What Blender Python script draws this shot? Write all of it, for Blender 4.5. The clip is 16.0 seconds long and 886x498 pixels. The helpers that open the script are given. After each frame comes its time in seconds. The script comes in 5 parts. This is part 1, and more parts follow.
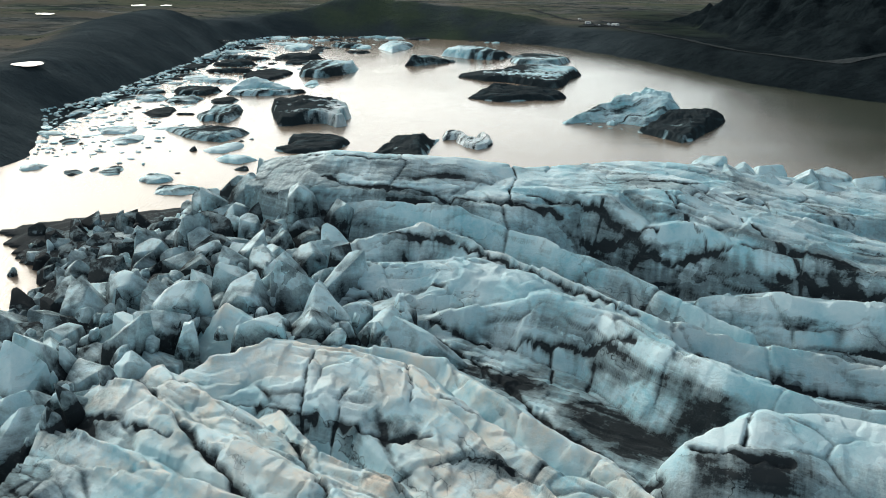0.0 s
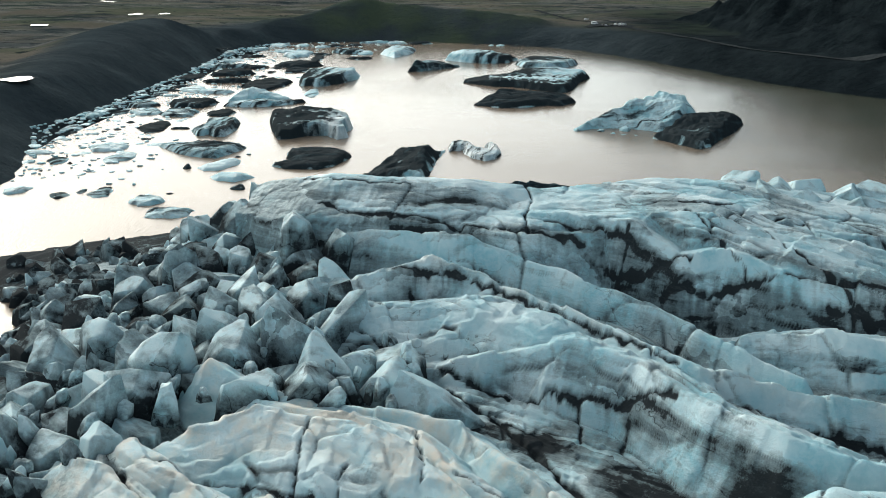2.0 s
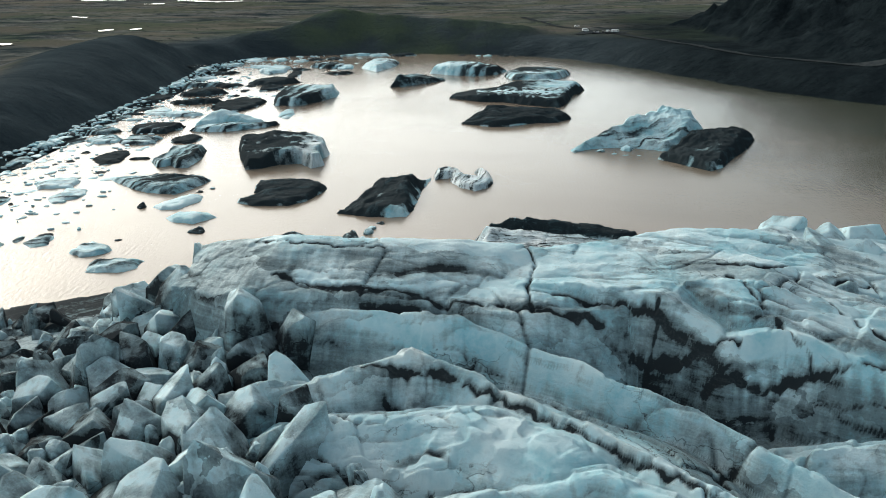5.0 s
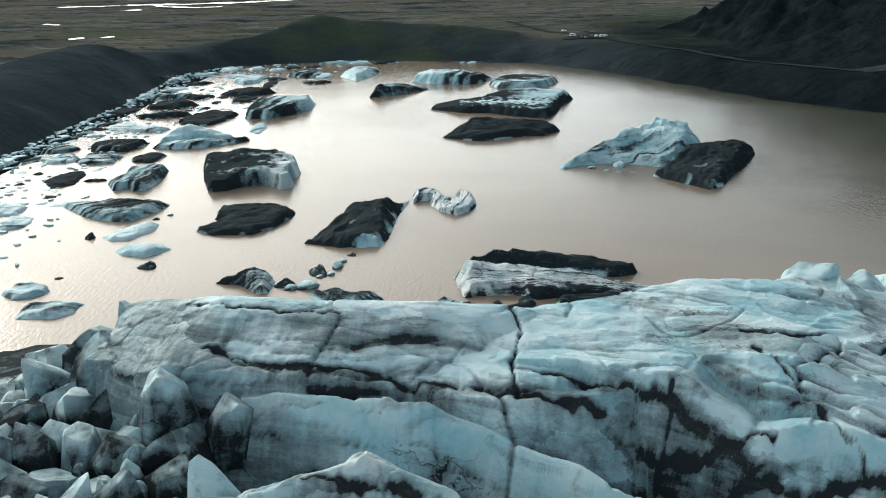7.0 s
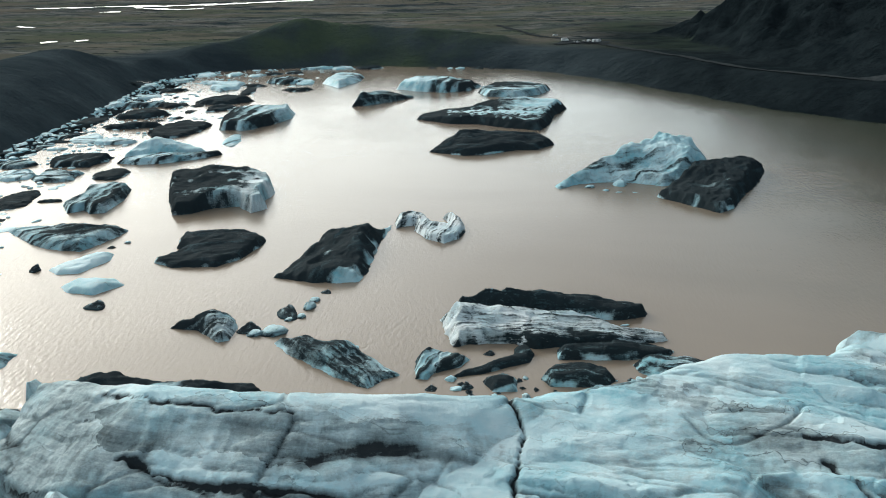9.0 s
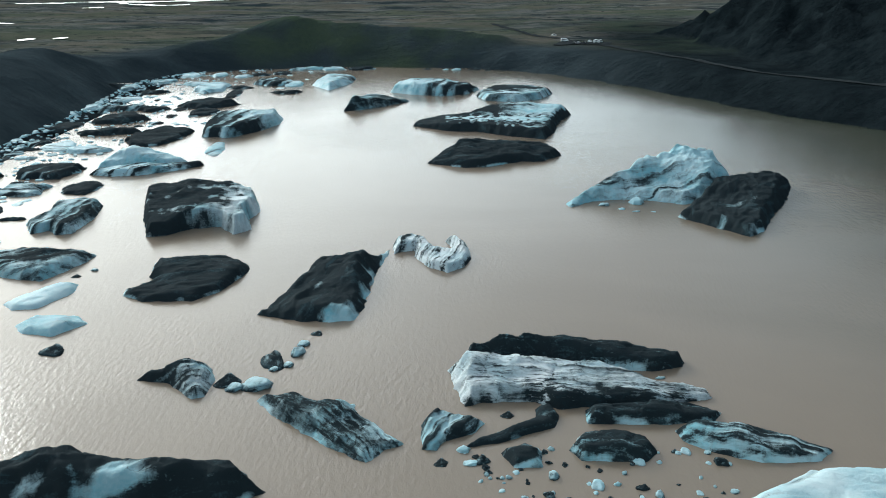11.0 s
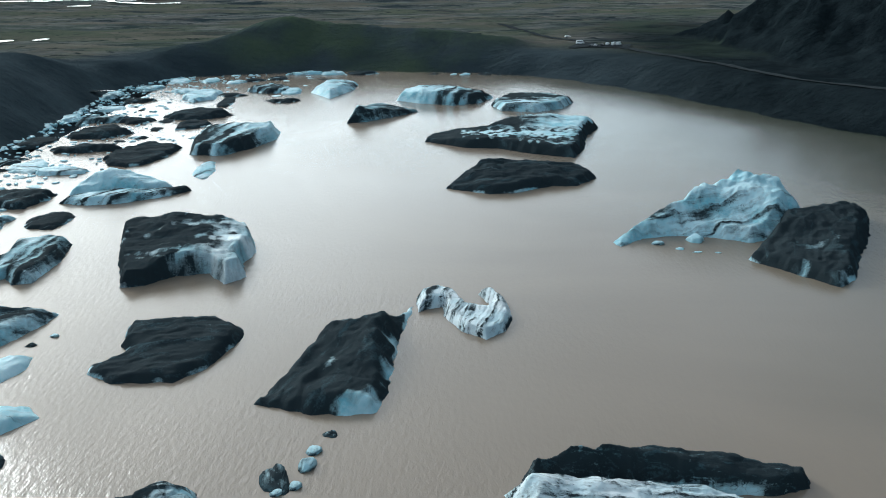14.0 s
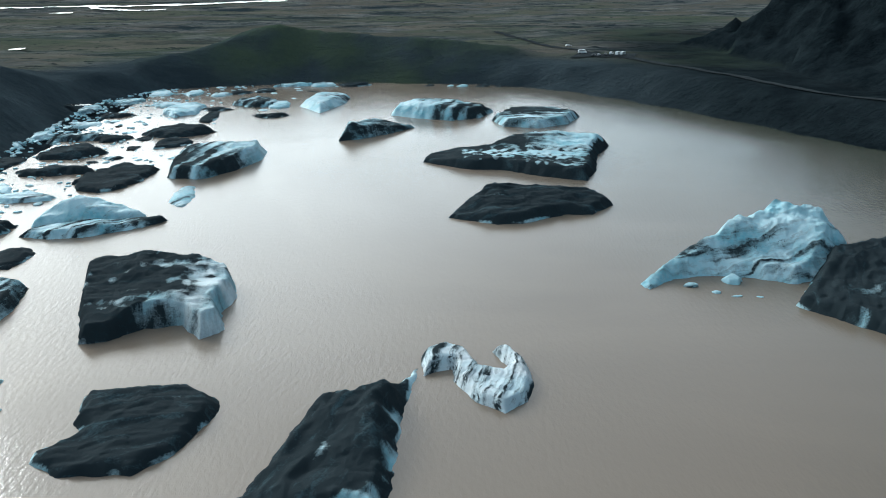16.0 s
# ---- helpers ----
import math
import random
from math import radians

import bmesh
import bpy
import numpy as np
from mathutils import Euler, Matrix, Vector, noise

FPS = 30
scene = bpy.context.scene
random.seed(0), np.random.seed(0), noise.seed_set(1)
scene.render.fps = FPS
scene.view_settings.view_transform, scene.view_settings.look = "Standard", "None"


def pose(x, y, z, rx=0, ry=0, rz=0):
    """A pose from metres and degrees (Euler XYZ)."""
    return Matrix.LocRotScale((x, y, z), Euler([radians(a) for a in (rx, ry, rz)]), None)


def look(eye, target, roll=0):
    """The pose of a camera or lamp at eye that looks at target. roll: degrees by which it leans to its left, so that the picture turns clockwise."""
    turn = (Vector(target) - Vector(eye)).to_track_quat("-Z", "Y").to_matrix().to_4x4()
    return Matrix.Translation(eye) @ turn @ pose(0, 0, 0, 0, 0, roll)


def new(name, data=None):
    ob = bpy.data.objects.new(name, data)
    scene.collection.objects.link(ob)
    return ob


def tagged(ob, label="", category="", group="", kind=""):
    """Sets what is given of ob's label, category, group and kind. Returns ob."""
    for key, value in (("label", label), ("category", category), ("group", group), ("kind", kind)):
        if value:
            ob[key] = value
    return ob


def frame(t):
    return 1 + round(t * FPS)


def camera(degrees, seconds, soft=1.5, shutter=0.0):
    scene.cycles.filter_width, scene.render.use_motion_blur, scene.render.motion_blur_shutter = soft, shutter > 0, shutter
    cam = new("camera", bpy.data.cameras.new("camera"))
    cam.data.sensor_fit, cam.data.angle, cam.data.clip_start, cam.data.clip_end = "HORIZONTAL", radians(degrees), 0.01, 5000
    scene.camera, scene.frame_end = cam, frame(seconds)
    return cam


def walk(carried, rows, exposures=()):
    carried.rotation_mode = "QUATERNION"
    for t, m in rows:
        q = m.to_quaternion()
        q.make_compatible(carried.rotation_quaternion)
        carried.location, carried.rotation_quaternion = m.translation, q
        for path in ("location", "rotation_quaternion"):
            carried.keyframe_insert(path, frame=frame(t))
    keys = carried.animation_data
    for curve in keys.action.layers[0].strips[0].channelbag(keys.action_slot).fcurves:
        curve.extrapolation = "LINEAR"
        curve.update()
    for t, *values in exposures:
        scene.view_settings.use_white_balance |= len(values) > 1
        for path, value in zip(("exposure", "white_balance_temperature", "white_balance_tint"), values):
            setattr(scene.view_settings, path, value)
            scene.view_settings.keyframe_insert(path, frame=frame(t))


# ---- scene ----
cam = camera(51.3, 16.0, soft=1.0)
PATH = [
    (0, (5.846, 2.626, 76.735), (5.729, 4.518, 76.099), 1.6),
    (0.5, (5.194, 6.708, 76.693), (5.073, 8.6, 76.056), 1.4),
    (1, (4.639, 11.208, 76.696), (4.514, 13.1, 76.059), 1.1),
    (1.5, (4.207, 16.395, 76.77), (4.078, 18.287, 76.135), 0.7),
    (2, (3.84, 22.151, 76.843), (3.709, 24.043, 76.209), 0.4),
    (2.5, (3.462, 28.313, 76.871), (3.331, 30.207, 76.242), 0.2),
    (3, (2.949, 34.696, 76.885), (2.821, 36.591, 76.258), -0.0),
    (3.5, (2.481, 41.235, 76.924), (2.356, 43.131, 76.298), -0.3),
    (4, (2.28, 47.791, 76.927), (2.159, 49.688, 76.303), -0.5),
    (6.5, (3.799, 82.168, 76.877), (3.704, 84.067, 76.256), -1.0),
    (7, (4.306, 89.628, 76.872), (4.218, 91.528, 76.255), -1.1),
    (7.5, (4.583, 97.057, 76.762), (4.501, 98.959, 76.148), -1.1),
    (8, (4.6, 104.404, 76.692), (4.524, 106.305, 76.078), -1.1),
    (8.5, (4.4, 111.754, 76.69), (4.329, 113.656, 76.075), -1.0),
    (9, (3.777, 119.134, 76.757), (3.715, 121.036, 76.142), -0.9),
    (11.5, (-2.545, 155.703, 76.664), (-2.58, 157.603, 76.04), -0.5),
    (12, (-4.232, 163.081, 76.601), (-4.264, 164.981, 75.976), -0.5),
    (12.5, (-6.182, 170.615, 76.525), (-6.213, 172.514, 75.897), -0.5),
    (13, (-8.156, 178.445, 76.449), (-8.186, 180.343, 75.819), -0.4),
    (13.5, (-9.917, 186.724, 76.408), (-9.944, 188.621, 75.777), -0.4),
    (14, (-11.402, 195.314, 76.384), (-11.427, 197.212, 75.754), -0.5),
    (14.5, (-12.689, 203.721, 76.324), (-12.71, 205.62, 75.697), -0.5),
    (15, (-13.753, 211.786, 76.247), (-13.769, 213.685, 75.622), -0.5),
    (15.5, (-14.668, 219.569, 76.197), (-14.68, 221.469, 75.575), -0.5),
    (16, (-15.488, 227.279, 76.164), (-15.493, 229.18, 75.544), -0.5),
]
walk(cam, [(t, look(eye, target, roll)) for t, eye, target, roll in PATH],
     exposures=[(0, 0.0, 6550, 6), (8, -0.04, 6450, 5), (12, -0.08, 5800, 1), (16, -0.02, 5680, 1)])

# ---- world, sun, exposure ----
SUN_AZ, SUN_EL = radians(-39), radians(24)
sun_way = Vector((math.sin(SUN_AZ) * math.cos(SUN_EL), math.cos(SUN_AZ) * math.cos(SUN_EL), math.sin(SUN_EL)))
world = bpy.data.worlds.new("sky")
scene.world = world
world.use_nodes = True
wn = world.node_tree
sky = wn.nodes.new("ShaderNodeTexSky")
sky.sky_type, sky.sun_disc = "NISHITA", False
sky.sun_elevation, sky.sun_rotation = SUN_EL, SUN_AZ
sky.air_density, sky.dust_density, sky.ozone_density = 1.0, 2.0, 1.5
wn.nodes["Background"].inputs[1].default_value = 0.05
wn.links.new(sky.outputs[0], wn.nodes["Background"].inputs[0])
# a thin cloud layer, brightest where it veils the sun
cloud = wn.nodes.new("ShaderNodeBackground")
puffs = wn.nodes.new("ShaderNodeTexNoise")
puffs.inputs["Scale"].default_value, puffs.inputs["Detail"].default_value = 3.0, 5
way = wn.nodes.new("ShaderNodeTexCoord")
squash = wn.nodes.new("ShaderNodeMapping")
squash.inputs["Scale"].default_value = (1.0, 1.0, 2.5)
veil = wn.nodes.new("ShaderNodeVectorMath")
veil.operation = "DOT_PRODUCT"
veil.inputs[1].default_value = sun_way


def wmath(op, a, b):
    n = wn.nodes.new("ShaderNodeMath")
    n.operation = op
    for socket, value in zip(n.inputs, (a, b)):
        if isinstance(value, (int, float)):
            socket.default_value = value
        else:
            wn.links.new(value, socket)
    return n.outputs[0]


both = wn.nodes.new("ShaderNodeAddShader")
wn.links.new(way.outputs["Generated"], squash.inputs[0])
wn.links.new(way.outputs["Generated"], veil.inputs[0])
wn.links.new(squash.outputs[0], puffs.inputs[0])
thick = wmath("MAXIMUM", wmath("ADD", wmath("MULTIPLY", puffs.outputs["Fac"], 1.4), 0.3), 0.3)
glow = wmath("MULTIPLY", wmath("POWER", wmath("MAXIMUM", veil.outputs["Value"], 0.0), 4.0), 3.25)
dome = wn.nodes.new("ShaderNodeBackground")
wn.links.new(wmath("MULTIPLY", thick, glow), cloud.inputs[1])
# haze towards the horizon
tall = wn.nodes.new("ShaderNodeSeparateXYZ")
wn.links.new(way.outputs["Generated"], tall.inputs[0])
haze = wmath("POWER", wmath("MAXIMUM", wmath("SUBTRACT", 1.0, wmath("ABSOLUTE", tall.outputs[2], 0.0)), 0.0), 6.0)
wn.links.new(wmath("MULTIPLY", thick, wmath("MULTIPLY", wmath("ADD", wmath("MULTIPLY", haze, 11.0), 1.0), 0.180)), dome.inputs[1])
cloud.inputs[0].default_value = (1.0, 0.945, 0.885, 1.0)
dome.inputs[0].default_value = (0.82, 0.94, 1.0, 1.0)
over = wn.nodes.new("ShaderNodeAddShader")
wn.links.new(wn.nodes["Background"].outputs[0], both.inputs[0])
wn.links.new(cloud.outputs[0], both.inputs[1])
wn.links.new(both.outputs[0], over.inputs[0])
wn.links.new(dome.outputs[0], over.inputs[1])
wn.links.new(over.outputs[0], wn.nodes["World Output"].inputs[0])
sun = new("sun", bpy.data.lights.new("sun", "SUN"))
sun.data.energy, sun.data.angle, sun.data.color = 1.5, radians(12), (1.0, 0.95, 0.88)
sun.matrix_world = look(sun_way * 500, (0, 0, 0))

# ---- numeric helpers ----


def hash2(ix, iy, seed):
    h = (ix.astype(np.int64) * 374761393 + iy.astype(np.int64) * 668265263 + seed * 1442695041) & 0x7FFFFFFF
    h = ((h ^ (h >> 13)) * 1274126177) & 0x7FFFFFFF
    return ((h ^ (h >> 16)) & 0xFFFFFF) / float(0x1000000)


def pn(x, y, seed=0):
    """Gradient noise, about -0.7 to 0.7."""
    x, y = np.asarray(x, float), np.asarray(y, float)
    ix, iy = np.floor(x), np.floor(y)
    fx, fy = x - ix, y - iy
    ux, uy = fx * fx * fx * (fx * (fx * 6 - 15) + 10), fy * fy * fy * (fy * (fy * 6 - 15) + 10)

    def g(dx, dy):
        a = hash2(ix + dx, iy + dy, seed) * 2 * math.pi
        return np.cos(a) * (fx - dx) + np.sin(a) * (fy - dy)
    low = g(0, 0) + ux * (g(1, 0) - g(0, 0))
    return low + uy * (g(0, 1) + ux * (g(1, 1) - g(0, 1)) - low)


def fbm(x, y, seed=0, octaves=4):
    out, amp = 0.0, 1.0
    for n in range(octaves):
        out, amp, x, y = out + amp * pn(x, y, seed + 7 * n), amp * 0.5, x * 2.03 + 5.1, y * 2.03 + 3.7
    return out


def cells(x, y, seed=0):
    """Jittered cells: distance to the nearest seed, gap to the next nearest, two random numbers and the offset from the seed."""
    ix, iy = np.floor(x), np.floor(y)
    f1, f2 = np.full(x.shape, 9.0), np.full(x.shape, 9.0)
    r1, r2, ox, oy = (np.zeros(x.shape) for _ in range(4))
    for dx in (-1, 0, 1):
        for dy in (-1, 0, 1):
            a, b = hash2(ix + dx, iy + dy, seed), hash2(ix + dx, iy + dy, seed + 1)
            px, py = x - (ix + dx + 0.1 + 0.8 * a), y - (iy + dy + 0.1 + 0.8 * b)
            d = np.hypot(px, py)
            near = d < f1
            f2 = np.where(near, f1, np.minimum(f2, d))
            r1, r2 = np.where(near, a, r1), np.where(near, b, r2)
            ox, oy = np.where(near, px, ox), np.where(near, py, oy)
            f1 = np.where(near, d, f1)
    return f1, f2 - f1, r1, r2, ox, oy


def step(a, b, v):
    v = np.clip((v - a) / (b - a), 0, 1)
    return v * v * (3 - 2 * v)


def along(x, y, pts):
    """Distance to a line of points in plan, the side of it (over 0: to its right as it runs) and the third value along it."""
    best, side, val = np.full(x.shape, 1e9), np.zeros(x.shape), np.zeros(x.shape)
    for p, q in zip(pts, pts[1:]):
        vx, vy = q[0] - p[0], q[1] - p[1]
        n = vx * vx + vy * vy
        t = np.clip(((x - p[0]) * vx + (y - p[1]) * vy) / n, 0, 1)
        ex, ey = x - p[0] - t * vx, y - p[1] - t * vy
        d = np.hypot(ex, ey)
        m = d < best
        best = np.where(m, d, best)
        side = np.where(m, vy * ex - vx * ey, side)
        if len(p) > 2:
            val = np.where(m, p[2] + t * (q[2] - p[2]), val)
    return best, side, val


def inside(x, y, pts):
    """Signed distance to a closed outline in plan, over 0 inside."""
    d, _, _ = along(x, y, list(pts) + [pts[0]])
    odd = np.zeros(x.shape, bool)
    for (ax, ay), (bx, by) in zip(pts, list(pts[1:]) + [pts[0]]):
        if ay != by:
            odd ^= ((ay > y) != (by > y)) & (x < (bx - ax) * (y - ay) / (by - ay) + ax)
    return np.where(odd, d, -d)


def ridge(x, y, pts, near, far, soft=1.0, wide=1e4, cliff=2.5):
    """A ridge with its crest on the line; near: the fall to its right, far: to its left. Past wide metres on
    the near side it falls by cliff. Also the run along it and the distance across."""
    best, side, z, run = np.full(x.shape, 1e9), np.zeros(x.shape), np.zeros(x.shape), np.zeros(x.shape)
    s = 0.0
    for p, q in zip(pts, pts[1:]):
        vx, vy = q[0] - p[0], q[1] - p[1]
        n = vx * vx + vy * vy
        t = np.clip(((x - p[0]) * vx + (y - p[1]) * vy) / n, 0, 1)
        ex, ey = x - p[0] - t * vx, y - p[1] - t * vy
        d = np.hypot(ex, ey)
        m = d < best
        best, side = np.where(m, d, best), np.where(m, vy * ex - vx * ey, side)
        z, run = np.where(m, p[2] + t * (q[2] - p[2]), z), np.where(m, s + t * math.sqrt(n), run)
        s += math.sqrt(n)
    d = np.sqrt(best * best + soft * soft) - soft
    return z - np.where(side > 0, near * np.minimum(d, wide) + cliff * np.maximum(d - wide, 0), far * d), run, np.where(side > 0, best, -best)


def grid_mesh(name, X, Y, Z, keep=None, attrs=()):
    """A sheet over a grid of places, with named values at its points."""
    ny, nx = Z.shape
    idx = np.arange(ny * nx).reshape(ny, nx)
    quads = np.stack([idx[:-1, :-1], idx[:-1, 1:], idx[1:, 1:], idx[1:, :-1]], -1).reshape(-1, 4)
    if keep is not None:
        k = keep.ravel()
        quads = quads[k[quads].any(1)]
    used = np.unique(quads)
    remap = np.full(ny * nx, -1)
    remap[used] = np.arange(len(used))
    quads = remap[quads]
    me = bpy.data.meshes.new(name)
    me.vertices.add(len(used))
    me.vertices.foreach_set("co", np.stack([X.ravel()[used], Y.ravel()[used], Z.ravel()[used]], -1).astype(np.float32).ravel())
    me.loops.add(quads.size)
    me.loops.foreach_set("vertex_index", quads.astype(np.int32).ravel())
    me.polygons.add(len(quads))
    me.polygons.foreach_set("loop_start", np.arange(0, quads.size, 4, dtype=np.int32))
    me.polygons.foreach_set("loop_total", np.full(len(quads), 4, dtype=np.int32))
    me.polygons.foreach_set("use_smooth", np.ones(len(quads), bool))
    for key, value in attrs:
        if value.ndim == 3:
            at = me.attributes.new(key, "FLOAT_VECTOR", "POINT")
            at.data.foreach_set("vector", value.reshape(-1, 3)[used].astype(np.float32).ravel())
        else:
            at = me.attributes.new(key, "FLOAT", "POINT")
            at.data.foreach_set("value", value.ravel()[used].astype(np.float32))
    me.update(calc_edges=True)
    return me


def part(name, bm, material, parent, label=""):
    me = bpy.data.meshes.new(name)
    bm.to_mesh(me)
    bm.free()
    me.materials.append(material)
    ob = new(name, me)
    ob.parent = parent
    return tagged(ob, label)


# ---- materials ----


class Nodes:
    """Short calls to wire a node material."""

    def __init__(self, name, rough=0.6, spec=0.4):
        self.mat = bpy.data.materials.new(name)
        self.mat.use_nodes = True
        self.tree = self.mat.node_tree
        self.out = self.tree.nodes["Principled BSDF"]
        self.out.inputs["Roughness"].default_value = rough
        self.out.inputs["Specular IOR Level"].default_value = spec

    def link(self, socket, value):
        if isinstance(value, (int, float, tuple)):
            socket.default_value = value
        elif value is not None:
            self.tree.links.new(value, socket)

    def coord(self, kind="Object"):
        return self.tree.nodes.new("ShaderNodeTexCoord").outputs[kind]

    def attr(self, name, out="Fac"):
        n = self.tree.nodes.new("ShaderNodeAttribute")
        n.attribute_name = name
        return n.outputs[out]

    def scaled(self, vec, s):
        n = self.tree.nodes.new("ShaderNodeMapping")
        self.link(n.inputs["Vector"], vec)
        n.inputs["Scale"].default_value = s
        return n.outputs[0]

    def noise(self, vec, scale, detail=4.0, rough=0.55, distort=0.0):
        n = self.tree.nodes.new("ShaderNodeTexNoise")
        self.link(n.inputs["Vector"], vec)
        n.inputs["Scale"].default_value, n.inputs["Detail"].default_value = scale, detail
        n.inputs["Roughness"].default_value, n.inputs["Distortion"].default_value = rough, distort
        return n.outputs["Fac"]

    def voronoi(self, vec, scale, feature="DISTANCE_TO_EDGE"):
        n = self.tree.nodes.new("ShaderNodeTexVoronoi")
        n.feature = feature
        self.link(n.inputs["Vector"], vec)
        n.inputs["Scale"].default_value = scale
        return n.outputs["Distance"]

    def math(self, op, a, b=0.0, clamp=False):
        n = self.tree.nodes.new("ShaderNodeMath")
        n.operation, n.use_clamp = op, clamp
        self.link(n.inputs[0], a)
        self.link(n.inputs[1], b)
        return n.outputs[0]

    def fit(self, v, a, b, c=0.0, d=1.0):
        n = self.tree.nodes.new("ShaderNodeMapRange")
        self.link(n.inputs[0], v)
        for i, k in enumerate((a, b, c, d)):
            n.inputs[i + 1].default_value = k
        return n.outputs[0]

    def mix(self, f, a, b):
        n = self.tree.nodes.new("ShaderNodeMix")
        n.data_type = "RGBA"
        self.link(n.inputs[0], f)
        self.link(n.inputs[6], (*a, 1.0) if isinstance(a, tuple) else a)
        self.link(n.inputs[7], (*b, 1.0) if isinstance(b, tuple) else b)
        return n.outputs[2]

    def bump(self, height, strength, distance, after=None):
        n = self.tree.nodes.new("ShaderNodeBump")
        n.inputs["Strength"].default_value, n.inputs["Distance"].default_value = strength, distance
        self.link(n.inputs["Height"], height)
        self.link(n.inputs["Normal"], after)
        return n.outputs[0]

    def done(self, color=None, rough=None, normal=None):
        self.link(self.out.inputs["Base Color"], (*color, 1.0) if isinstance(color, tuple) else color)
        self.link(self.out.inputs["Roughness"], rough)
        self.link(self.out.inputs["Normal"], normal)
        return self.mat


def ice_material(name, light, blue, dirt_color, fleck=0.5, drips=0.75, seams=0.6, crisp=(0.10, 0.62, 0.85, 0.52, 0.88), sheen_tone=(0.030, 0.042, 0.047), dull=0.85, facets=0.0):
    """Glacier ice: pale weathered crust, blue clear ice and black ash, laid by the values dirt, band and strat of the mesh."""
    k = Nodes(name, 0.5, 0.14)
    pos, strat = k.coord(), k.attr("strat", "Vector")
    big = k.noise(pos, 0.10, 4)
    fine = k.noise(pos, 1.1, 6, 0.65)
    lay = k.noise(k.scaled(strat, (0.07, 0.45, 0.5)), 1.0, 5, 0.6, 0.5)
    wob = k.tree.nodes.new("ShaderNodeVectorMath")
    wob.operation = "ADD"
    twist = k.tree.nodes.new("ShaderNodeTexNoise")
    k.link(twist.inputs["Vector"], pos)
    twist.inputs["Scale"].default_value, twist.inputs["Detail"].default_value = 0.35, 4
    k.link(wob.inputs[0], k.scaled(strat, (0.05, 0.17, 0.15)))
    k.link(wob.inputs[1], k.scaled(twist.outputs["Color"], (0.7, 0.7, 0.7)))
    seam = k.voronoi(wob.outputs[0], 1.0)
    open_seam = k.math("MULTIPLY", k.fit(seam, 0.0, 0.016, 1.0, 0.0), k.fit(k.noise(pos, 0.06, 3), 0.50, 0.60))
    drip = k.noise(k.scaled(strat, (0.8, 0.09, 0.07)), 0.8, 4, 0.6, 0.15)
    c = k.mix(k.fit(big, 0.40, 0.64), light, blue)
    c = k.mix(k.fit(fine, 0.40, 0.75, 0.0, 0.35), c, (0.74, 0.82, 0.84))
    c = k.mix(k.math("MULTIPLY", k.attr("silt"), k.fit(k.noise(pos, 0.22, 5, 0.65), 0.40, 0.66), True), c, (0.74, 0.66, 0.56))
    d = k.attr("dirt")
    # broken faces differ from one to the next, and ash clings to some and not to others
    face = k.tree.nodes.new("ShaderNodeTexVoronoi")
    k.link(face.inputs["Vector"], wob.outputs[0])
    face.inputs["Scale"].default_value = 1.0
    shade = k.tree.nodes.new("ShaderNodeSeparateColor")
    k.link(shade.inputs[0], face.outputs["Color"])
    cling = k.math("MULTIPLY", k.fit(k.noise(pos, 0.09, 4, 0.6), 0.42, 0.58, 0.25, 1.0), k.fit(shade.outputs[1], 0.0, 1.0, 0.5, 1.2))
    v = k.math("MULTIPLY", k.math("SUBTRACT", lay, 0.5), k.math("MULTIPLY", k.attr("band"), 3.6))
    v = k.math("ADD", v, k.math("MULTIPLY", k.math("SUBTRACT", drip, 0.5), drips))
    v = k.math("ADD", d, k.math("MULTIPLY", v, cling))
    v = k.math("ADD", v, k.math("MULTIPLY", k.math("SUBTRACT", shade.outputs[0], 0.5), facets))
    v = k.math("ADD", v, k.math("MULTIPLY", k.math("SUBTRACT", fine, 0.5), fleck))
    stria = k.noise(k.scaled(strat, (0.22, 2.4, 2.0)), 1.0, 6, 0.68, 0.6)
    v = k.math("ADD", v, k.math("MULTIPLY", k.math("SUBTRACT", stria, 0.5), 0.30))
    grit = k.noise(pos, 3.2, 6, 0.75)
    v = k.math("ADD", v, k.math("MULTIPLY", k.math("SUBTRACT", grit, 0.5), 0.35))
    hair = k.voronoi(k.scaled(strat, (0.14, 0.42, 0.34)), 1.0)
    hairline = k.math("MULTIPLY", k.fit(hair, 0.0, 0.022, 0.4, 0.0), k.fit(k.noise(pos, 0.13, 3), 0.54, 0.64))
    v = k.math("ADD", v, k.math("MULTIPLY", k.math("MAXIMUM", open_seam, hairline), seams))
    grey = k.mix(k.fit(v, crisp[0], crisp[1], 0.0, crisp[2]), c, (0.135, 0.175, 0.188))
    # sheen on the ash is painted in as paler blue-grey streaks
    sheet = k.noise(k.scaled(strat, (0.10, 0.32, 0.26)), 0.8, 6, 0.62, 1.2)
    sheet = k.math("ADD", sheet, k.math("MULTIPLY", k.math("SUBTRACT", k.noise(pos, 2.4, 3, 0.6), 0.5), 0.35))
    ash = k.mix(k.fit(sheet, 0.54, 0.72), dirt_color, sheen_tone)
    col = k.mix(k.fit(v, crisp[3], crisp[4]), grey, ash)
    h = k.math("ADD", k.math("MULTIPLY", fine, 0.5), k.math("MULTIPLY", lay, 0.4))
    h = k.math("ADD", h, k.math("MULTIPLY", grit, 0.45))
    k.link(k.out.inputs["Specular IOR Level"], k.fit(v, 0.25, 0.6, 0.14, 0.02))
    return k.done(col, k.fit(v, 0.3, 0.7, 0.45, dull), k.bump(h, 0.75, 0.6))


